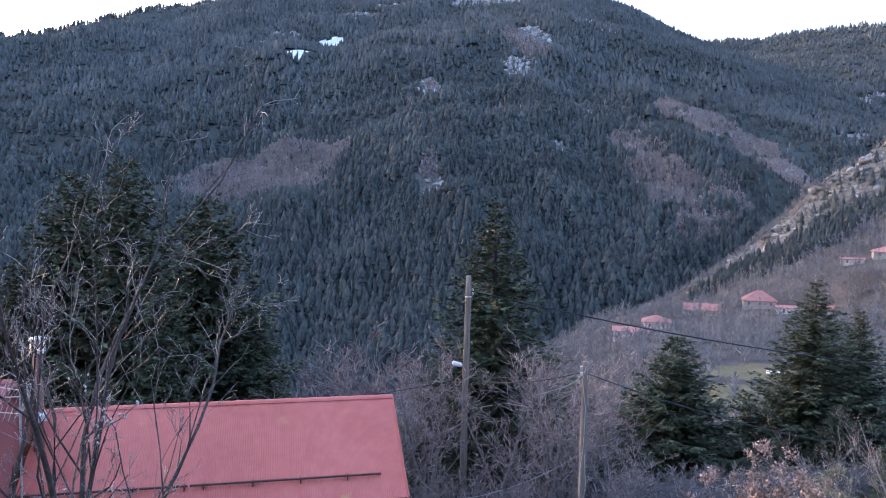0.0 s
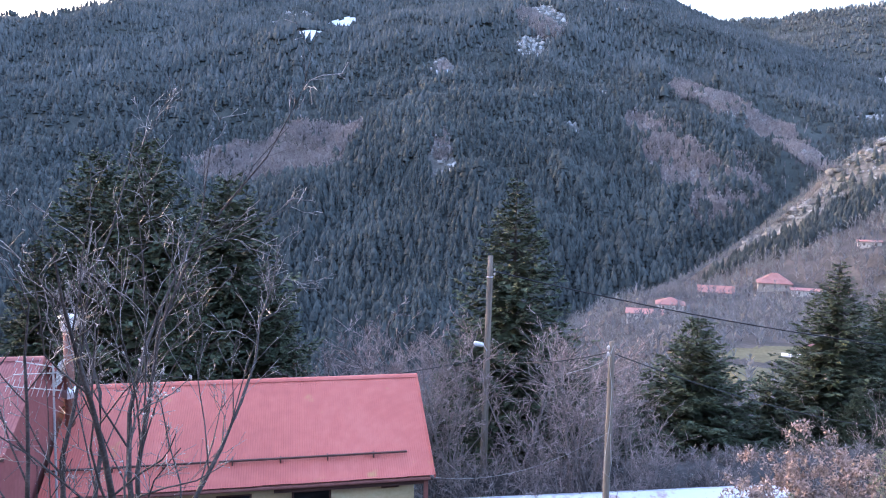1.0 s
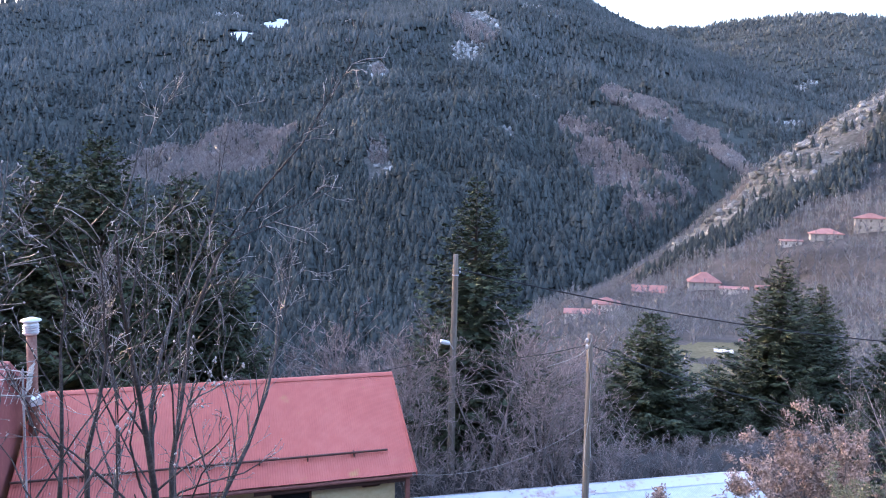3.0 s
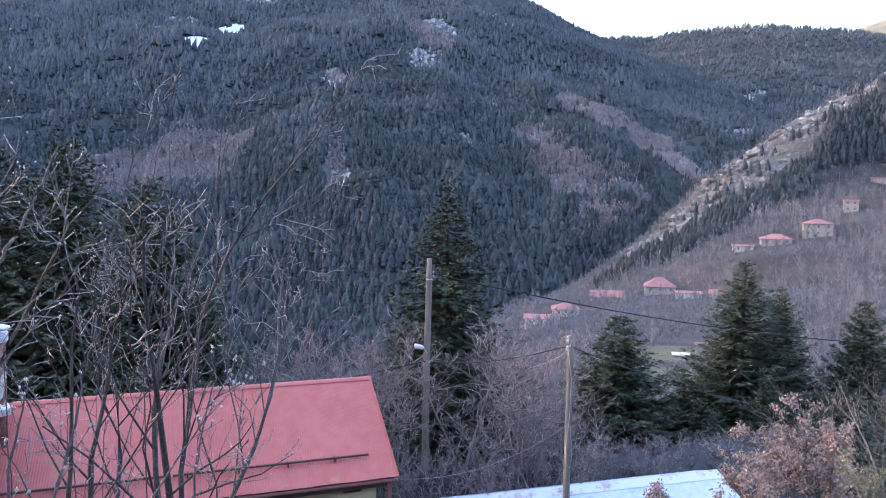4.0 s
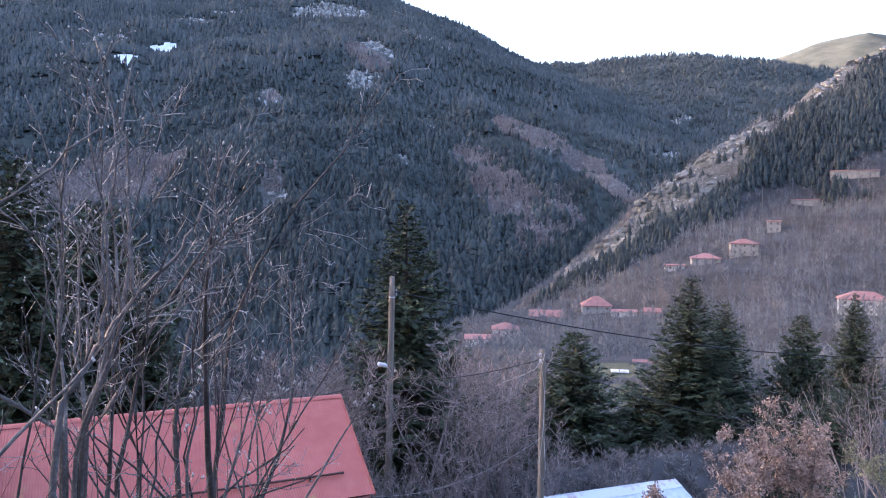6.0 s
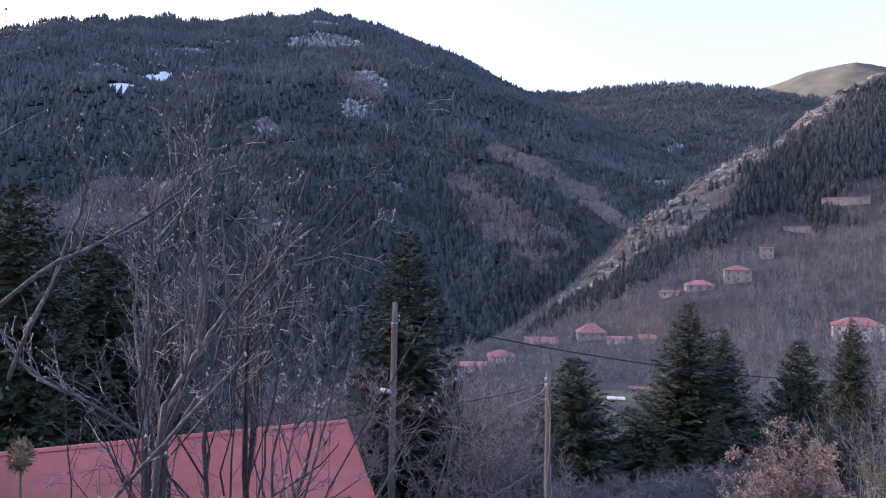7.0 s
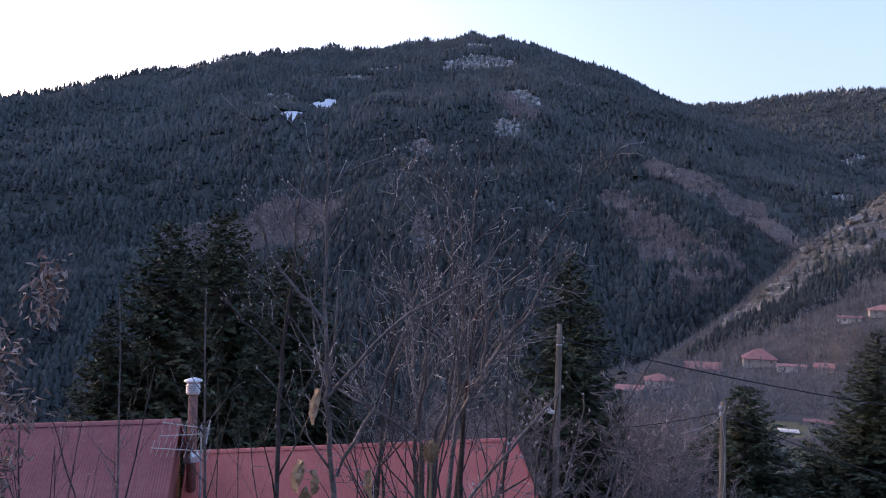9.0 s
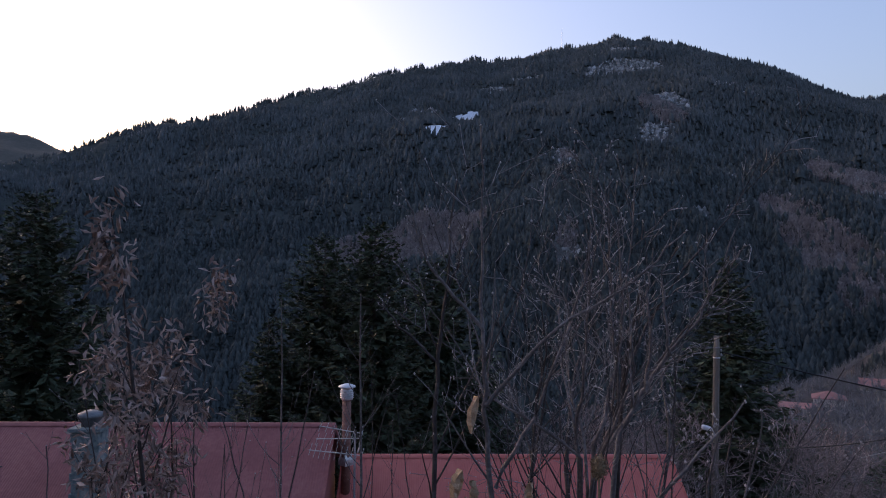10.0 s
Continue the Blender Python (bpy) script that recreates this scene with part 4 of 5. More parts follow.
for k in range(6):
    x = 5.2 + k * 2.65
    part("post", boxed(x, x + 0.14, 23.1, 23.24, -15.0, -11.75, bevel=0.01), M["dark_wood"], shed)
part("beam", boxed(4.9, 18.8, 23.08, 23.26, -12.05, -11.9), M["dark_wood"], shed)

# ---- poles, street lamp and wires ----


def wooden_pole(x, y, top, r_low, r_top, lean, label):
    z0 = height(x, y) - 0.5
    ob = thing("utility_pole", pose(x, y, z0), label, "utility pole", "wooden poles")
    h = top - z0
    rng = np.random.default_rng(int(abs(x) * 10))
    bm = bmesh.new()
    rows = []
    for f in np.linspace(0, 1, 14):
        r = (r_low + (r_top - r_low) * f) * (0.82 if f == 1 else 1)
        c = (lean * h * (f - 1) + 0.012 * math.sin(f * 9), 0.012 * math.cos(f * 7), h * f)
        rows.append([bm.verts.new((c[0] + r * (1 + rng.uniform(-0.05, 0.05)) * math.cos(a), c[1] + r * math.sin(a), c[2])) for a in np.linspace(0, 2 * math.pi, 13)[:-1]])
    for a, b in zip(rows[:-1], rows[1:]):
        for k in range(12):
            bm.faces.new((a[k], a[(k + 1) % 12], b[(k + 1) % 12], b[k]))
    bm.faces.new(rows[-1]), bm.faces.new(rows[0][::-1])
    part("shaft", bm, M["pole_wood"], ob, smooth=True)
    return ob, h


P1, P2 = (8.4, 35.16, -1.36), (9.0, 22.55, -2.95)
pole_1, h1 = wooden_pole(P1[0], P1[1], P1[2], 0.185, 0.145, 0.014, "tall weathered grey wooden pole carrying a street lamp")
pole_2, h2 = wooden_pole(P2[0], P2[1], P2[2], 0.13, 0.095, 0.004, "shorter grey wooden pole with a dangling pale cable")
for dz in (0.75, 0.95):
    part("hook", ring_solid([(0.03, 0), (0.05, 0.03), (0.05, 0.1), (0.02, 0.14)], 8), M["steel"], pole_1, at=pose(0.2, -0.05, h1 - dz))
    part("hook", ring_solid([(0.03, 0), (0.05, 0.03), (0.05, 0.1), (0.02, 0.14)], 8), M["steel"], pole_2, at=pose(-0.13, -0.05, h2 - dz + 0.5))
part("band", ring_solid([(0.165, 0), (0.17, 0.01), (0.17, 0.05), (0.165, 0.06)], 12), M["steel"], pole_1, at=pose(0, 0, h1 - 1.05))
lamp = thing("street_lamp", pose(8.33, 35.0, -5.85), "small grey street lamp head on a bent arm", "street lamp")
tb = Tubes()
tb.add([(0, 0.05, -0.2), (-0.12, -0.02, 0.0), (-0.22, -0.05, 0.14), (-0.34, -0.06, 0.2)], [0.028, 0.028, 0.028, 0.028], 8)
link("arm", tb.mesh("arm", M["steel"]), lamp)
head_ob = part("head", boxed(-0.24, 0.24, -0.13, 0.13, -0.08, 0.11, bevel=0.06), M["white_metal"], lamp, "pale lamp housing", smooth=True, at=pose(-0.5, -0.08, 0.24, 0, 16, 0))
part("lens", boxed(-0.18, 0.1, -0.1, 0.1, -0.1, -0.06, bevel=0.02), M["steel"], head_ob)


def wire(name, a, b, sag, r, mat, label, steps=26):
    a, b = Vector(a), Vector(b)
    pts = [a + (b - a) * f - Vector((0, 0, sag * 4 * f * (1 - f))) for f in np.linspace(0, 1, steps)]
    tb = Tubes()
    tb.add([p[:] for p in pts], [r] * steps, 5)
    return tagged(new(name, tb.mesh(name, mat)), label, "cable")


wire("power_cable", (8.55, 35.1, -2.1), (62, 36.2, -8.6), 1.6, 0.034, M["cable"], "thick black power cable sagging from the tall pole")
wire("power_cable", (8.3, 35.2, -2.2), (17.0, 92.0, -18), 0.8, 0.02, M["cable"], "thin wire running down into the valley")
wire("service_wire", (8.36, 35.1, -6.35), (9.0, 22.5, -3.25), 0.3, 0.02, M["cable"], "thin black wire between the two poles")
wire("service_wire", (8.36, 35.1, -6.35), (-20.0, 22.0, -3.9), 0.85, 0.021, M["cable"], "thin black wire strung above the red roofs")
wire("service_cable", (3.5, 24.05, -7.6), (8.95, 22.45, -5.85), 0.55, 0.0065, M["pale_cable"], "pale cable drooping from the eave to the pole")
wire("service_wire", (9.0, 22.55, -3.3), (30.0, 30.0, -9.5), 0.6, 0.018, M["cable"], "thin wire from the short pole past the firs")
tb = Tubes()
loop = [(9.0, 22.42, -3.05), (8.86, 22.4, -3.5), (8.99, 22.4, -4.4), (8.94, 22.38, -5.6), (8.82, 22.38, -6.6), (8.84, 22.38, -7.15), (8.98, 22.38, -7.3), (9.06, 22.4, -6.9), (8.99, 22.4, -5.9)]
tb.add(loop, [0.009] * len(loop), 5)
tb.add([(8.95, 22.4, -3.2), (8.62, 22.4, -3.55), (8.2, 22.5, -3.75), (7.6, 22.8, -4.0)], [0.008] * 4, 5)
tagged(new("hanging_cable", tb.mesh("hanging_cable", M["pale_cable"])), "loose pale cable looped against the short pole", "cable")

# ---- aerial mast by the roofs, stone chimney ----
aerial = thing("tv_aerial", pose(-7.45, 23.0, -7.6), "pale steel mast with two spiky television aerials", "antenna")
tb = Tubes()
tb.add([(0, 0, -0.5), (0, 0, 4.35)], [0.035, 0.03], 8)
link("mast", tb.mesh("mast", M["steel"]), aerial)
for zz, ln, n, el in ((3.62, 1.55, 11, 0.2), (4.28, 1.2, 7, 0.14), (4.1, 1.3, 7, 0.16)):
    tb = Tubes()
    d = np.array([-0.92, 0.38, 0.0 if zz < 4 else (0.07 if zz > 4.2 else -0.1)])
    tb.add([d * -0.25 + (0, 0, zz), d * ln + (0, 0, zz)], [0.017, 0.017], 5)
    for k in np.linspace(-0.15, 0.97, n):
        p = d * ln * k + (0, 0, zz)
        tb.add([p - (0.05, 0.08, el), p + (0.05, 0.08, el)], [0.009, 0.009], 4)
    link("aerial", tb.mesh("aerial", M["pale_cable"]), aerial)
tb = Tubes()
for k in range(7):
    tb.add([(0.12, -0.3 + 0.09 * k, 3.75), (0.22, -0.25 + 0.09 * k, 4.45)], [0.008, 0.008], 4)
for k in range(6):
    tb.add([(0.12 + 0.018 * k, -0.35, 3.78 + 0.12 * k), (0.14 + 0.018 * k, 0.33, 3.8 + 0.12 * k)], [0.008, 0.008], 4)
link("reflector", tb.mesh("reflector", M["pale_cable"]), aerial)

stack = thing("stone_chimney", pose(-14.5, 21.6, -5.95), "old chimney of flaking pale plaster with a domed metal cowl", "chimney")
rngp = random.Random(5)
for row in range(11):
    for side in range(4):
        x = -0.37 + side * 0.185 + (0.06 if row % 2 else 0)
        bmb = boxed(x, min(x + 0.184, 0.38), -0.36 + rngp.uniform(-0.008, 0.008), 0.3, 0.27 * row, 0.27 * row + 0.268, bevel=0.006)
        part("stone", bmb, M["plaster"], stack)
part("core", boxed(-0.34, 0.34, -0.30, 0.32, -0.8, 3.0), M["plaster"], stack)
part("crown", boxed(-0.43, 0.43, -0.42, 0.4, 2.97, 3.08, bevel=0.02), M["plaster"], stack)
part("cowl", ring_solid([(0.22, 3.06), (0.24, 3.2), (0.3, 3.22), (0.3, 3.3), (0.34, 3.32), (0.33, 3.42), (0.12, 3.5)], 16), M["zinc"], stack, "domed metal chimney cowl", smooth=True)

# ---- firs close by ----
FIR = {
    "a": fir_crown(11, 18.0, 5.2, 0.6, "crown", blunt=0.92, thick=0.75),
    "b": fir_crown(12, 11.0, 4.6, 0.4, "crown", gaps=0.03, blunt=0.9, thick=1.0),
    "c": fir_crown(13, 19.0, 6.2, 1.0, "crown", gaps=0.02, blunt=0.68, thick=0.7),
    "d": fir_crown(14, 6.0, 3.0, 0.2, "crown", gaps=0.1, blunt=0.7, thick=0.3),
}
FIR_TALL = {"a": 18.0, "b": 11.0, "c": 19.0, "d": 6.0}


def fir_tree(x, y, top, kind, turn, wide, label):
    z0 = height(x, y)
    s = (top - z0) / FIR_TALL[kind]
    ob = thing("fir_tree", pose(x, y, z0, 0, 0, turn) @ Matrix.Diagonal((s * wide, s * wide, s, 1)), label, "tree", "firs below the houses")
    for name, me in zip(("crown", "trunk", "boughwork"), FIR[kind]):
        link(name, me, ob)


DARK = "tall dark green fir with dense drooping boughs"
fir_tree(11.35, 40.6, 2.6, "a", 20, 1.22, "slender tall dark green fir behind the wooden pole")
fir_tree(-10.75, 42.0, 3.6, "c", 70, 0.95, DARK)
fir_tree(-7.85, 39.2, 4.2, "c", 200, 0.9, DARK)
fir_tree(-4.6, 45.0, 2.5, "c", 310, 1.05, DARK)
fir_tree(-1.9, 42.5, -3.0, "a", 130, 1.1, "dark green fir with a broad lower crown")
fir_tree(-13.6, 41.0, -1.0, "a", 250, 1.1, DARK)
fir_tree(-24.5, 38.0, 5.4, "c", 15, 1.0, "very tall dark fir standing alone beyond the upper roof")
fir_tree(22.6, 40.2, -5.4, "b", 40, 1.42, "small dark green fir with layered boughs")
fir_tree(31.0, 39.0, -2.05, "a", 160, 1.5, DARK)
fir_tree(35.0, 39.9, -4.0, "a", 280, 1.3, DARK)
fir_tree(38.5, 36.5, -4.6, "b", 95, 1.0, "mid-green bushy fir with drooping boughs")
fir_tree(44.5, 37.0, -3.4, "a", 5, 1.0, DARK)
fir_tree(26.8, 36.5, -10.5, "d", 75, 0.9, "young mid-green fir among bare bushes")
fir_tree(29.6, 35.2, -8.6, "b", 230, 1.15, "mid-green fir with drooping lower boughs")
fir_tree(34.2, 34.0, -9.2, "b", 20, 1.1, "mid-green fir with drooping lower boughs")
# low young firs, mostly added as a dark backdrop behind the pale bushes
for x, y, top, a in ((17.5, 38.5, -10.2, 30), (19.6, 42.0, -10.6, 90), (25.0, 42.5, -10.0, 140), (27.5, 40.5, -9.2, 200), (33.0, 34.5, -9.5, 60), (36.5, 32.5, -8.5, 170), (6.0, 36.0, -10.8, 75), (8.6, 37.0, -10.0, 15), (11.5, 37.2, -10.2, 190), (17.2, 35.6, -11.3, 220), (20.2, 38.0, -11.0, 120), (23.2, 37.4, -11.2, 310), (29.5, 37.5, -10.2, 250), (6.4, 34.2, -12.4, 33), (9.4, 33.8, -12.2, 99), (13.4, 33.8, -12.2, 222), (16.4, 33.4, -12.6, 280), (28.5, 30.5, -9.3, 15), (32.0, 31.0, -8.7, 100), (35.2, 31.6, -8.6, 170), (30.2, 28.6, -10.4, 240), (38.0, 32.0, -8.4, 320), (19.4, 34.4, -12.4, 190), (22.6, 34.9, -12.4, 70)):
    fir_tree(x, y, top, "d", a, 0.95, "low dark young fir filling in as backdrop")
fir_tree(14.2, 37.5, -9.6, "d", 150, 0.9, "young fir half hidden by bare branches")

# ---- leafless trees between the houses and the firs ----
SPEC = [(11, 0.46, 46, 0.07, 0.16), (6, 0.5, 44, 0.06, 0.2), (6, 0.5, 46, 0.02, 0.16)]
BUSH = [(6, 0.52, 46, 0.05, 0.18), (4, 0.54, 46, 0.03, 0.22), (3, 0.55, 46, 0.0, 0.18)]
BARE = [bare_tree(31, 8.5, 3, 0.24, 0.075, SPEC, M["grey_bark"], "branchwork", 0.25, 0.0115)[0], bare_tree(32, 9.5, 2, 0.16, 0.085, SPEC, M["grey_bark"], "branchwork", 0.25, 0.0115)[0], bare_tree(33, 5.0, 9, 0.5, 0.04, BUSH, M["grey_bark"], "branchwork", 0.25, 0.0115)[0], bare_tree(34, 4.6, 11, 0.65, 0.036, BUSH, M["grey_bark"], "branchwork", 0.25, 0.0115)[0]]


def bare(x, y, which, scale, turn, label, wide=1.0):
    ob = thing("bare_tree" if which < 2 else "bare_bush", pose(x, y, height(x, y), 0, 0, turn) @ Matrix.Diagonal((scale * wide, scale * wide, scale, 1)), label, "tree" if which < 2 else "bush", "leafless growth below the houses")
    link("branchwork", BARE[which], ob)


TREE_L, BUSH_L = "leafless grey-brown tree with fine upswept twigs", "tangled leafless bush with pale twigs"
for x, y, w, s, a, wd in ((5.1, 39.0, 0, 1.1, 10, 1.3), (3.0, 37.0, 1, 1.0, 80, 1.2), (7.0, 41.0, 1, 1.05, 200, 1.3), (12.4, 31.6, 0, 0.85, 20, 1.2), (15.5, 35.0, 1, 0.7, 10, 1.3), (1.0, 40.0, 0, 0.9, 300, 1.2), (-16.5, 36.0, 0, 0.8, 30, 1.2), (-19.5, 35.0, 1, 0.8, 70, 1.2), (20.0, 46.0, 0, 1.1, 70, 1.3), (16.5, 48.0, 1, 1.1, 170, 1.3), (26.0, 50.0, 0, 1.2, 40, 1.3), (6.3, 33.5, 0, 0.7, 45, 1.2), (4.1, 35.6, 1, 0.86, 150, 1.3), (5.9, 37.2, 0, 1.02, 260, 1.3), (2.4, 38.6, 0, 0.95, 35, 1.2), (11.0, 31.2, 1, 0.9, 65, 1.3), (13.4, 30.4, 0, 0.72, 310, 1.4), (9.6, 33.6, 0, 0.85, 190, 1.3), (13.8, 44.0, 0, 1.0, 145, 1.3)):
    bare(x, y, w, s, a, TREE_L, wd)
for x, y, w, s, a in ((5.4, 32.5, 2, 0.9, 0), (8.2, 30.4, 3, 1.0, 40), (10.4, 30.0, 2, 1.05, 90), (12.4, 30.2, 3, 1.0, 130), (14.4, 31.0, 2, 0.9, 170), (6.8, 31.0, 3, 0.9, 330), (16.2, 30.4, 2, 0.8, 60), (11.4, 31.4, 3, 1.1, 10), (5.6, 29.3, 3, 0.55, 25), (7.6, 28.9, 2, 0.5, 200), (9.6, 28.6, 3, 0.6, 310), (13.4, 28.8, 2, 0.6, 75), (15.2, 28.9, 3, 0.7, 150), (17.2, 29.2, 2, 0.7, 20), (18.4, 31.0, 3, 0.6, 240)):
    bare(x, y, w, s, a, BUSH_L)
NEAR_R = bare_tree(41, 5.2, 4, 0.55, 0.05, [(10, 0.5, 40, 0.06, 0.1), (6, 0.5, 42, 0.05, 0.12), (3, 0.5, 40, 0.03, 0.12)], M["grey_bark"], "branchwork", 0.25, 0.0035)
for x, y, s, a in ((13.2, 14.2, 0.85, 0), (12.3, 12.4, 0.6, 140), (15.5, 16.0, 1.0, 220)):
    ob = thing("bare_tree", pose(x, y, height(x, y), 0, 0, a) @ Matrix.Diagonal((s, s, s, 1)), "young leafless tree with pale buds on arching twigs", "tree", "leafless growth below the houses")
    link("branchwork", NEAR_R[0], ob)


def bud_mesh(tips, rng, size, name="budding"):
    """Small pointed buds sitting on the twig ends."""
    tips = np.repeat(tips, 2, 0) + rng.normal(0, size * 0.6, (len(tips) * 2, 3))
    base = np.array([[1, 0, 0], [0, 1, 0], [-1, 0, 0], [0, -1, 0], [0, 0, 1.6], [0, 0, -1.2]], float)
    f = np.array([[0, 1, 4], [1, 2, 4], [2, 3, 4], [3, 0, 4], [1, 0, 5], [2, 1, 5], [3, 2, 5], [0, 3, 5]])
    s = rng.uniform(0.6, 1.2, (len(tips), 1, 1)) * size
    v = (base[None] * s + tips[:, None]).reshape(-1, 3)
    return tri_mesh(name, v, (f[None] + np.arange(len(tips))[:, None, None] * 6).reshape(-1, 3), M["bud"])


def bud_part(tips, rng, size, parent):
    return tagged(link("budding", bud_mesh(tips, rng, size), parent, "pale closed buds"), kind="stuff")


buds_r = bud_mesh(NEAR_R[1], np.random.default_rng(2), 0.007)
for ob in [o for o in scene.objects if o.name.startswith("bare_tree") and o.children and o.children[0].data == NEAR_R[0]]:
    tagged(link("budding", buds_r, ob, "pale closed buds"), kind="stuff")

# ---- the many-stemmed tree in front of the red roof ----
multi = thing("bare_tree", pose(-3.35, 12.0, height(-3.35, 12.0), 0, 0, 25), "leafless tree with many dark stems and pale-budded twigs", "tree")
all_tips = []
for k in range(7):
    a = 2 * math.pi * (k + 0.3 * math.sin(k * 3.1)) / 7
    me, tips = bare_tree(620 + k, 7.9 + 0.7 * math.sin(k * 2.3), 1, 0.0, 0.062, [(12, 0.36, 44, 0.1, 0.2), (6, 0.42, 48, 0.06, 0.22), (3, 0.4, 50, 0.04, 0.2)], M["dark_bark"], "stem", 0.3, 0.0052, wander=0.17)
    foot = pose(0.3 * math.cos(a), 0.3 * math.sin(a), 0) @ Matrix.Rotation(0.27 + 0.13 * math.sin(k * 5.0), 4, Vector((-math.sin(a), math.cos(a), 0)))
    link("stem", me, multi, at=foot)
    all_tips += [(foot @ Vector(p))[:] for p in tips]
bud_part(np.array(all_tips), np.random.default_rng(3), 0.0055, multi)

# ---- saplings on the bank close to the viewer ----


def sapling(name, x, y, runs, spec, seed, label, mat="dark_bark", leaves=False, bud=0.009):
    """Main shoots as runs of (x, z) or (x, y, z) offsets from the foot, with twigs grown along them."""
    z0 = height(x, y)
    rng, tubes, tips = np.random.default_rng(seed), Tubes(), []
    for r0, run in runs:
        c = np.array(run, float)
        t = np.linspace(0, len(c) - 1, 4 * len(c))
        q = np.stack([np.interp(t, range(len(c)), c[:, k]) for k in range(3)], 1) + rng.normal(0, 0.006, (len(t), 3))
        tubes.add(q, np.linspace(r0, max(0.004, 0.24 * r0), len(q)), 7)
        branch_out(rng, tubes, q, r0, 0, spec, tips)
        tips.append(q[-1])
    ob = thing(name, pose(x, y, z0), label, "sapling", "saplings on the bank")
    link("stem", tubes.mesh("stem", M[mat]), ob)
    tips = np.array(tips)
    if bud:
        bud_part(tips, rng, bud, ob)
    return ob, tips


TW = [(9, 0.32, 45, 0.06, 0.06), (3, 0.45, 45, 0.04, 0.08)]
g = -height(-5.35, 5.2)
sapling("sapling", -5.35, 5.2, [(0.019, [(0.12, 0, -0.2), (0.06, 0, g), (0.02, 0, g + 0.6), (0, 0, g + 1.0), (-0.01, 0.02, g + 1.5), (-0.01, 0.03, g + 2.12)]), (0.013, [(0.075, 0, g + 0.15), (0.33, 0.02, g + 0.6), (0.55, 0.06, g + 1.2), (0.62, 0.08, g + 1.5)]), (0.012, [(0.02, 0, g + 0.6), (0.4, 0.03, g + 1.0), (0.85, 0.06, g + 1.26), (1.16, 0.1, g + 1.56)]), (0.012, [(0, 0, g + 1.0), (-0.28, 0.05, g + 1.32), (-0.42, 0.06, g + 1.7)])], TW, 61, "leafless sapling with a grey forked stem and swollen buds", "sap_bark", bud=0.005)
sapling("sapling", -5.6, 5.65, [(0.02, [(0.02, 0, -0.2), (0.0, 0, g), (0.02, 0, g + 1.0), (0.07, 0, g + 1.45), (0.12, 0.02, g + 2.1)]), (0.01, [(0.06, 0, g + 1.4), (0.14, 0.02, g + 1.6), (0.2, 0.03, g + 1.85)]), (0.009, [(0.02, 0, g + 1.0), (-0.2, 0.03, g + 1.2), (-0.34, 0.05, g + 1.4)])], TW, 62, "slim dark leafless sapling with upright shoots", bud=0.004)
sapling("sapling", -7.2, 9.3, [(0.02, [(0, 0, -0.2), (0.05, 0, 2.2), (0.02, 0, 4.3)])], [(12, 0.17, 52, 0.22, 0.07), (2, 0.5, 40, 0.1, 0.06)], 63, "thin straight sapling with a few upturned shoots", "sap_bark", bud=0.0)
sapling("sapling", -6.25, 8.4, [(0.022, [(0, 0, -0.2), (0.03, 0, 2.0), (0.0, 0, 3.9)])], [(14, 0.18, 52, 0.22, 0.07), (2, 0.5, 40, 0.1, 0.06)], 64, "thin straight sapling with a few upturned shoots", "sap_bark", bud=0.0)
sapling("sapling", -3.75, 6.0, [(0.014, [(-0.1, 0, -0.2), (0.0, 0, 0.8), (0.25, 0, 1.5), (0.32, 0, 1.95)]), (0.012, [(0, 0, 0.8), (-0.05, 0.02, 1.4), (0.05, 0.02, 1.85)]), (0.012, [(0.1, 0, 0.0), (0.5, 0, 1.0), (0.95, 0.02, 1.65)])], [(7, 0.2, 40, 0.08, 0.05), (2, 0.4, 40, 0.04, 0.06)], 65, "leafless sapling with fat pale buds", "sap_bark", bud=0.008)
# wide goblet of arching limbs from a few low stems
bush_at = (-4.38, 6.95)
bush_z = height(*bush_at)
rngb, wood_b, twigs_b = np.random.default_rng(673), Tubes(), []
fork = -0.15 - bush_z
for k in range(8):
    a = 2 * math.pi * (k + rngb.uniform(-0.3, 0.3)) / 8
    out = np.array([math.cos(a), math.sin(a), 0.0])
    start = out * 0.07 + (0.02, 0, fork + rngb.uniform(-0.35, 0.15))
    q = np.concatenate([[out * 0.1 + (0, 0, -0.2), out * 0.05 + (0, 0, fork * 0.5)], limb(rngb, start, out * rngb.uniform(0.15, 0.85) + (0, 0, 1.0), rngb.uniform(1.9, 2.7), 0.15, 0.06, 11)])
    r = rngb.uniform(0.014, 0.021)
    wood_b.add(q, r * np.linspace(1, 0.16, len(q)), 7)
    branch_out(rngb, wood_b, q[1:], r, 0, [(10, 0.28, 44, 0.09, 0.12), (5, 0.36, 46, 0.05, 0.14)], twigs_b, 0.0042)
    twigs_b.append(q[-1])
bush = thing("sapling", pose(*bush_at, bush_z), "wide leafless sapling with arching grey limbs and furry pale buds", "sapling", "saplings on the bank")
link("stem", wood_b.mesh("stem", M["sap_bark"]), bush)
bud_part(np.array(twigs_b), rngb, 0.006, bush)
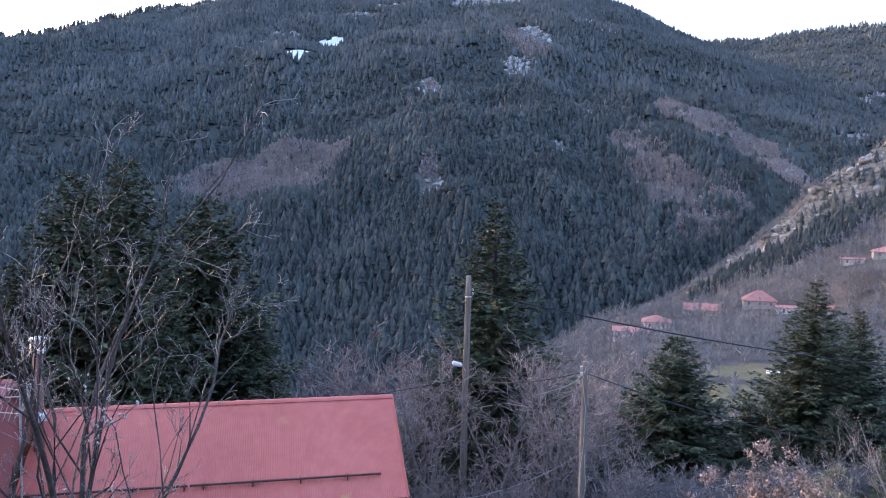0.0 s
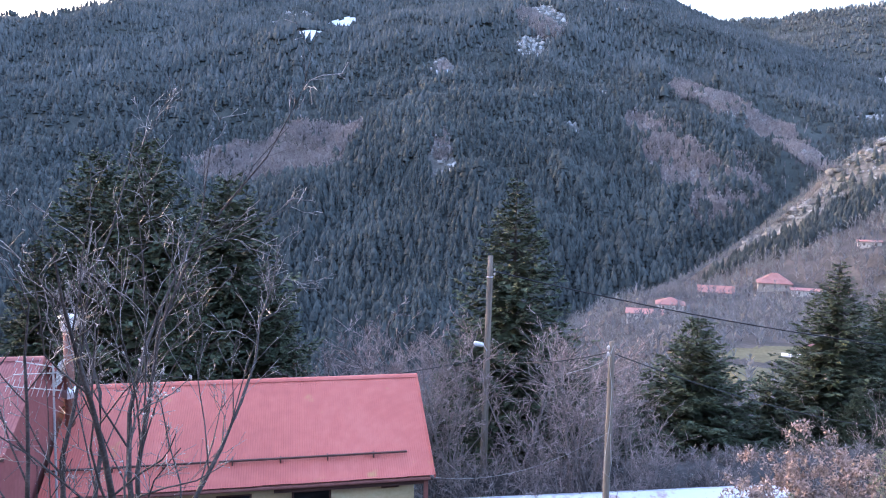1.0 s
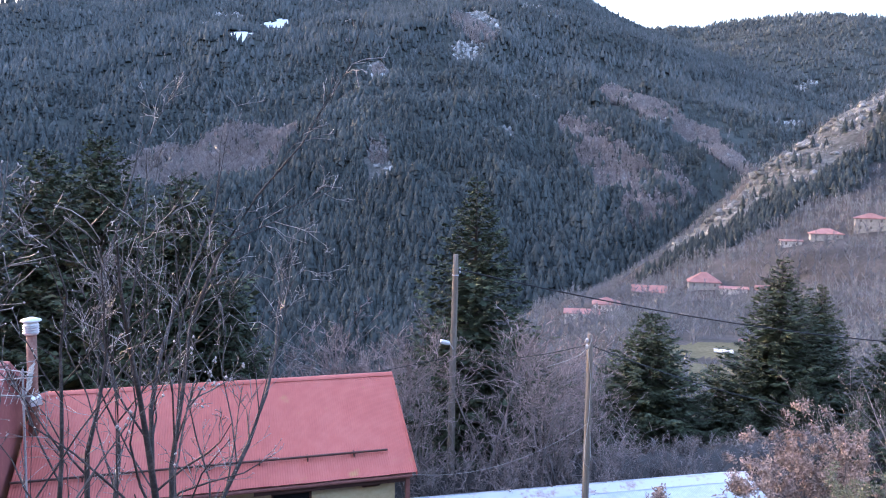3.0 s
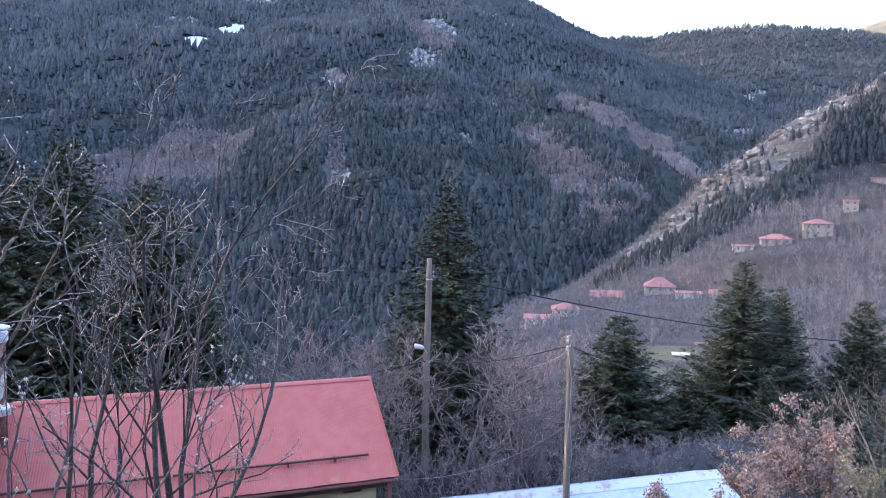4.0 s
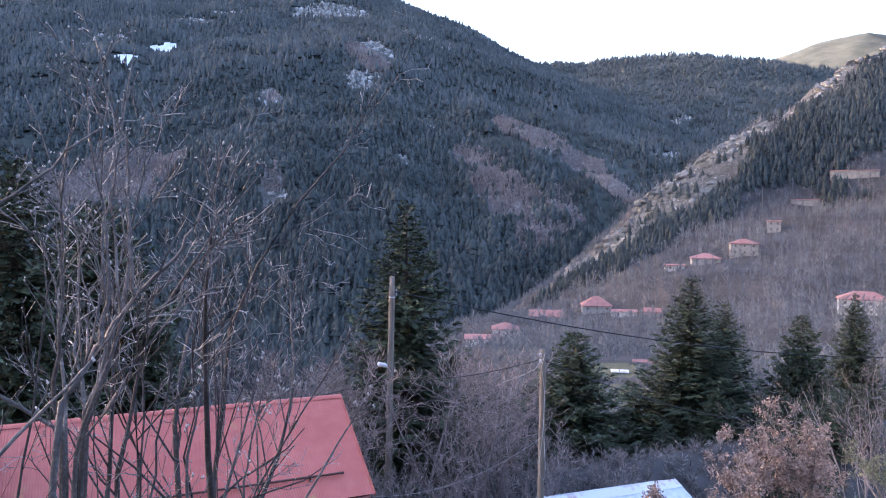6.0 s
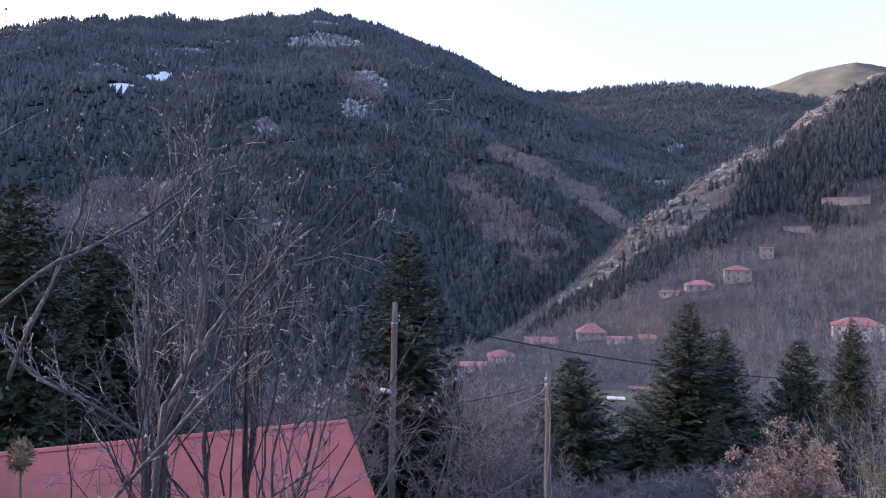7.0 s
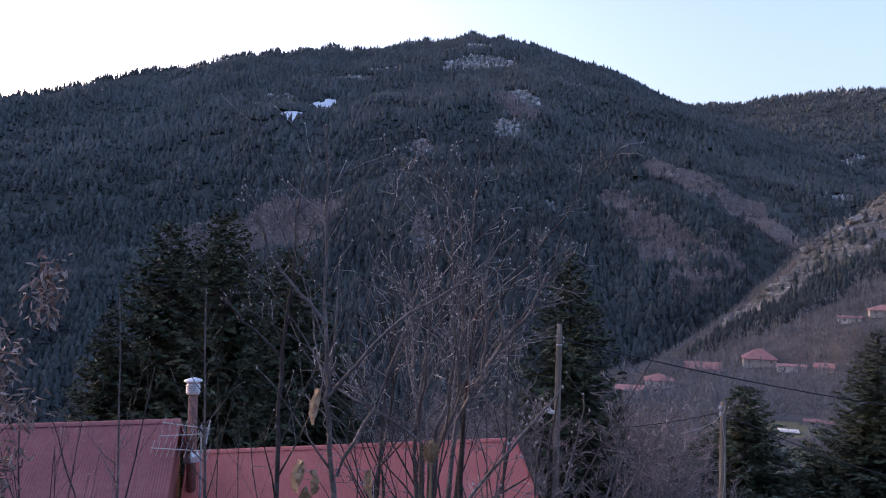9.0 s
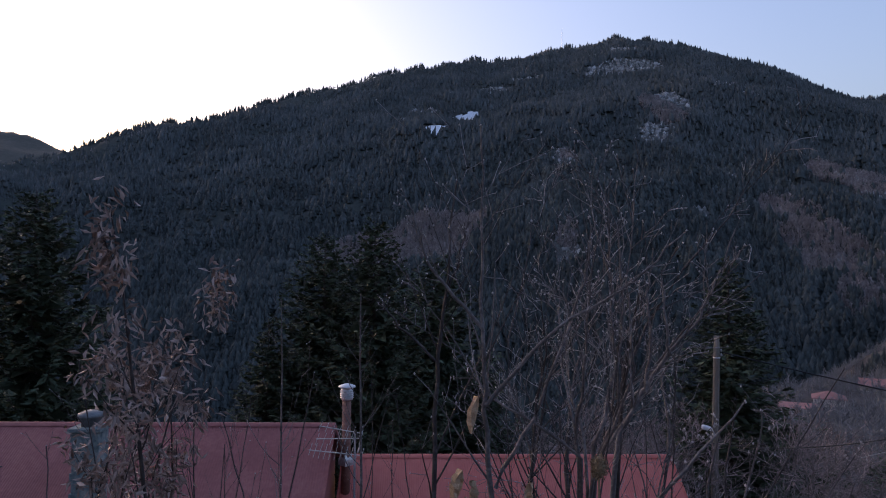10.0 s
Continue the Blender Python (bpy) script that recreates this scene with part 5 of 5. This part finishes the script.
sapling("sapling", -4.4, 6.0, [(0.02, [(-0.15, 0, -0.2), (0, 0, 1.76), (0.19, 0.03, 2.06), (0.35, 0.06, 2.3), (0.56, 0.09, 2.5), (0.69, 0.12, 2.74), (0.86, 0.15, 3.15)]), (0.013, [(0.19, 0, 2.07), (0.24, 0.03, 2.43), (0.22, 0.06, 2.72), (0.28, 0.09, 3.01)]), (0.011, [(0.35, 0, 2.31), (0.34, 0.03, 2.59), (0.32, 0.06, 2.86)])], [(8, 0.18, 45, 0.1, 0.06), (2, 0.4, 45, 0.05, 0.08)], 68, "grey leafless sapling with an arching shoot", "sap_bark", bud=0.0)
sapling("sapling", -2.82, 10.1, [(0.016, [(0.02, 0, -0.2), (0, 0, 1.97), (0.14, 0, 2.73), (0.25, 0, 3.08), (0.19, 0, 3.36)]), (0.012, [(0.14, 0, 2.73), (0.36, 0, 3.03), (0.46, 0, 3.3)]), (0.011, [(0.18, 0, 2.82), (0.55, 0, 3.01), (0.76, 0, 3.2)])], [(8, 0.15, 42, 0.08, 0.05), (2, 0.4, 40, 0.04, 0.06)], 69, "leafless sapling with fat pale buds", "sap_bark", bud=0.014)
sapling("sapling", -4.7, 4.5, [(0.016, [(-0.9, 0, 0.3), (-0.3, 0, 0.75), (0.12, 0, 1.25), (0.5, 0.02, 1.62)])], [(4, 0.2, 40, 0.08, 0.05), (2, 0.4, 40, 0.04, 0.06)], 66, "arching grey stem with few shoots", "sap_bark", bud=0.006)
rngs = np.random.default_rng(77)
for k in range(24):
    x, y = rngs.uniform(-8.6, -3.0), rngs.uniform(5.0, 10.0)
    h = rngs.uniform(1.1, 1.9) + (y - 4) * 0.28
    lean = rngs.normal(0, 0.3)
    sapling("thin_shoot", x, y, [(0.009, [(0, 0, -0.2), (lean * 0.3, 0, h * 0.5), (lean, 0.05, h)])], [(6, 0.25, 38, 0.1, 0.06), (2, 0.4, 40, 0.06, 0.08)], 80 + k, "thin leafless shoot on the bank", bud=0.004 if k % 2 else 0.0)

# teasel head on its stalk
tz = thing("teasel", pose(-4.92, 4.38, height(-4.92, 4.38)), "dried brown teasel head on a bare stalk", "plant")
gz = 0.47 - height(-4.92, 4.38)
tb = Tubes()
tb.add([(0.02, 0, -0.1), (0, 0, gz * 0.5), (0, 0, gz - 0.04)], [0.007, 0.006, 0.005], 6)
link("stalk", tb.mesh("stalk", M["teasel"]), tz)
rngt = np.random.default_rng(8)
k = 420
th, ph = np.arccos(rngt.uniform(-1, 1, k)), rngt.uniform(0, 6.28, k)
nrm = np.stack([np.sin(th) * np.cos(ph), np.sin(th) * np.sin(ph), np.cos(th)], 1)
v, t = blades(nrm * (0.024, 0.024, 0.04) + (0, 0, gz), unit(nrm + rngt.normal(0, 0.25, (k, 3)) + (0, 0, 0.3)), unit(rngt.normal(0, 1, (k, 3))), rngt.uniform(0.012, 0.03, k), np.full(k, 0.004))
link("bristles", tri_mesh("bristles", v, t, M["teasel"]), tz)
part("core", ring_solid([(0.01, -0.045), (0.024, -0.02), (0.026, 0.01), (0.012, 0.045)], 10), M["teasel"], tz, smooth=True, at=pose(0, 0, gz))


def curled_leaf(length, width, curl, seed):
    """A withered leaf, cupped and bent along its midrib."""
    rng = random.Random(seed)
    bm = bmesh.new()
    rows = []
    for f in np.linspace(0, 1, 8):
        w = width * math.sin(math.pi * min(1, f * 0.92 + 0.06)) ** 0.8
        row = []
        for s in (-1, -0.5, 0, 0.5, 1):
            row.append(bm.verts.new((s * w * 0.5 * (1 - 0.3 * curl * abs(s)) + 0.03 * width * math.sin(f * 5), curl * width * 0.5 * s * s + 0.12 * length * math.sin(f * 2.5) + rng.uniform(-0.012, 0.012), -f * length)))
        rows.append(row)
    for a, b in zip(rows[:-1], rows[1:]):
        for k in range(4):
            bm.faces.new((a[k], a[k + 1], b[k + 1], b[k]))
    return bm


for x, y, z, ln, wd, tu in ((-5.385, 5.05, 0.66, 0.17, 0.055, 20), (-5.47, 4.98, 0.30, 0.15, 0.075, 15), (-5.45, 4.97, 0.17, 0.16, 0.085, 165), (-5.43, 5.0, 0.24, 0.12, 0.06, 300), (-5.10, 5.05, 0.22, 0.13, 0.05, 130)):
    tagged(placed(part("withered_leaf", curled_leaf(ln * 1.15, wd * 1.3, 0.8, int(ln * 1000)), M["withered"], smooth=False), pose(x, y, z, 0, 8, tu)), "large withered brown leaf hanging from a twig", "leaf", "withered leaves")

# ---- oaks that keep their dry leaves ----


def leafy(name, x, y, tall, stems, spread, seed, per_tip, size, mat, label, spec, droop=0.3, category="bush", top=None, slim=1.0):
    rng = np.random.default_rng(seed)
    wood, tips = bare_tree(seed, tall, stems, spread, 0.016 if name == "oak_sapling" else 0.03, spec, M["dark_bark" if name == "oak_sapling" else "grey_bark"], "branchwork")
    z0 = height(x, y)
    grown = 1.0 if top is None else (top - z0) / tips[:, 2].max()
    ob = thing(name, pose(x, y, z0) @ Matrix.Diagonal((grown, grown, grown, 1)), label, category, "leafy growth on the bank")
    link("branchwork", wood, ob)
    n = len(tips) * per_tip
    size /= grown
    at = np.repeat(tips, per_tip, 0) + rng.normal(0, size * 0.55, (n, 3))
    way = unit(rng.normal(0, 1, (n, 3)) + (0, 0, -droop))
    v, t = blades(at, way, unit(rng.normal(0, 1, (n, 3))), rng.uniform(0.6, 1.2, n) * size, rng.uniform(0.28, 0.48, n) * size * slim)
    # cup each leaf along its midrib
    v = v.reshape(-1, 4, 3)
    up = unit(np.cross(v[:, 1] - v[:, 0], v[:, 3] - v[:, 0]))
    v[:, 1] += up * size * 0.12
    v[:, 3] += up * size * 0.12
    link("foliage", tri_mesh("foliage", v.reshape(-1, 3), t, M[mat]), ob)
    return ob


OAK = [(9, 0.42, 52, 0.05, 0.1), (4, 0.5, 50, 0.03, 0.12), (2, 0.4, 48, 0.0, 0.14)]
for x, y, top, stems, spread, seed, label in ((8.0, 12.5, -2.3, 3, 0.1, 91, "young oak holding dry pinkish-brown leaves"), (8.7, 12.1, -2.75, 3, 0.14, 93, "young oak with paler dry leaves"), (7.15, 12.3, -3.1, 2, 0.15, 92, "low oak scrub with dry tan leaves"), (9.5, 12.6, -3.5, 2, 0.2, 89, "low oak scrub with dry tan leaves"), (6.15, 11.9, -3.25, 1, 0.05, 94, "small oak shoot with dry leaves"), (5.0, 12.6, -3.8, 1, 0.1, 90, "small oak shoot with dry leaves")):
    leafy("oak_bush", x, y, 3.0, stems, spread, seed, 28 if stems > 2 else 20, 0.085, "dry_leaf", label, OAK, top=top)
for x, y, top, seed in ((4.75, 7.6, -1.42, 95), (5.0, 6.4, -0.6, 96)):
    leafy("evergreen_shrub", x, y, 1.4, 7, 0.5, seed, 15, 0.04, "shrub_leaf", "dense olive-green shrub on the bank", OAK, droop=-0.3, top=top)
OAK2 = [(10, 0.17, 42, 0.1, 0.1), (3, 0.4, 48, 0.02, 0.12)]
for x, y, top, stems, seed in ((-6.78, 4.75, 1.55, 1, 97), (-7.16, 4.75, 1.3, 1, 98), (-7.25, 4.65, 1.0, 1, 99), (-7.05, 4.9, 0.95, 1, 100), (-7.5, 4.9, 0.75, 1, 101)):
    leafy("oak_sapling", x, y, 2.4, stems, 0.0, seed, 24, 0.068, "dry_leaf", "oak sapling with clusters of curled dry leaves", OAK2, 0.9, "sapling", top, 0.62)

# ---- village houses on the far slope ----


def village_house(x, y, w, d, storeys, yaw, roof, label, wall="far_wall", rise=1.6, windows=True, name="village_house", lift=0.0):
    z0 = height(x, y) - 1.6 + lift
    h = 2.8 * storeys + 0.8
    ob = thing(name, pose(x, y, z0, 0, 0, yaw), label, "house", "village houses")
    part("wall", boxed(-w / 2, w / 2, -d / 2, d / 2, -2.5 - lift, h), M[wall], ob)
    bm = bmesh.new()
    e = 0.5
    inset = d / 2 + e if roof == "hip" else 0
    base = [bm.verts.new(p) for p in ((-w / 2 - e, -d / 2 - e, h - 0.1), (w / 2 + e, -d / 2 - e, h - 0.1), (w / 2 + e, d / 2 + e, h - 0.1), (-w / 2 - e, d / 2 + e, h - 0.1))]
    low = [bm.verts.new((v.co.x, v.co.y, h - 0.3)) for v in base]
    top = [bm.verts.new((-max(0.2, w / 2 + e - inset), 0, h + rise)), bm.verts.new((max(0.2, w / 2 + e - inset), 0, h + rise))]
    for f in ((base[0], base[1], top[1], top[0]), (base[2], base[3], top[0], top[1]), (base[1], base[2], top[1]), (base[3], base[0], top[0])):
        bm.faces.new(f)
    for k in range(4):
        bm.faces.new((low[k], low[(k + 1) % 4], base[(k + 1) % 4], base[k]))
    bm.faces.new(low[::-1])
    part("roof", bm, M["far_roof" if roof != "flat" else "far_wall"], ob)
    if windows:
        n = max(2, int(w / 3.6))
        for s in range(storeys):
            for k in range(n):
                wx = -w / 2 + w * (k + 0.5) / n
                win = part("window", boxed(wx - 0.38, wx + 0.38, -d / 2 - 0.03, -d / 2 + 0.02, 1.8 + 2.8 * s, 2.9 + 2.8 * s), M["shutter"], ob)
                part("sill", boxed(wx - 0.6, wx + 0.6, -d / 2 - 0.12, -d / 2 - 0.03, 1.6 + 2.8 * s, 1.7 + 2.8 * s), M["far_wall"], win)
    return ob


village_house(120.5, 238, 12.0, 8, 1, -28, "gable", "long low white house with a pink-red roof", rise=1.1)
village_house(133, 243, 9.5, 9, 1, -28, "hip", "white house with a bright red hipped roof", rise=2.0)
village_house(163, 262, 13.0, 9, 1, -30, "gable", "grey house with a faded red gable roof", "stone_wall", 2.2)
village_house(186, 258, 12.0, 10, 1, -32, "hip", "grey stone house with a steep faded red roof", "stone_wall", rise=3.6, lift=0.7)
village_house(191, 246, 10.0, 7, 1, -32, "gable", "low whitewashed house with a flat roof", rise=0.5)
village_house(197, 235.5, 6.0, 5, 1, -36, "gable", "small shed with a brick-red roof", "stone_wall", 1.4, False)
village_house(226, 255, 8.0, 7, 1, -38, "gable", "small grey stone house", rise=0.4)
village_house(240, 251, 12.0, 9, 1, -38, "hip", "stone house with a red tiled hipped roof", "stone_wall", 2.0)
village_house(259, 247, 11.5, 10, 2, -42, "hip", "two-storey house with a balcony and red roof", "stone_wall", 2.0)
village_house(295, 262, 6.0, 6, 2, -44, "gable", "pale grey tower-like house with a flat roof", "stone_wall", rise=0.3)
village_house(342, 283, 13.0, 6, 1, -48, "gable", "low grey walled building", "stone_wall", 0.4, False)
village_house(372, 276, 24.0, 6, 1, -50, "gable", "long grey terrace building", "stone_wall", 0.4, False)
village_house(226, 165, 15.0, 9, 2, -50, "hip", "white house with a bright red roof", rise=2.4)
village_house(118, 145, 6.5, 5, 1, -35, "gable", "beige house half hidden behind the firs", rise=1.2, lift=-2.6)
village_house(103, 137, 3.0, 2.4, 0.5, -35, "flat", "little pale hut in a garden plot", "stone_wall", rise=0.12, windows=False, name="garden_hut")

# slim far poles and the mast on the summit
for x, y, tall in ((212, 279, 9), (315, 287, 10), (183, 272, 9), (150, 258, 8)):
    z0 = height(x, y)
    ob = thing("utility_pole", pose(x, y, z0 - 0.5), "slender distant wooden pole on the village slope", "utility pole", "wooden poles")
    part("shaft", ring_solid([(0.16, 0), (0.12, tall)], 8), M["pole_wood"], ob)
    part("crossarm", boxed(-0.8, 0.8, -0.06, 0.06, tall - 0.7, tall - 0.55), M["pole_wood"], ob)
zm = height(366, 1868)
mast = thing("radio_mast", pose(366, 1868, zm - 1), "slim white radio mast on the mountain's crest", "mast")
part("lattice", ring_solid([(1.0, 0), (0.8, 30), (0.6, 54)], 6), M["white_metal"], mast)
part("tip", ring_solid([(0.3, 54), (0.15, 62)], 6), M["steel"], mast)
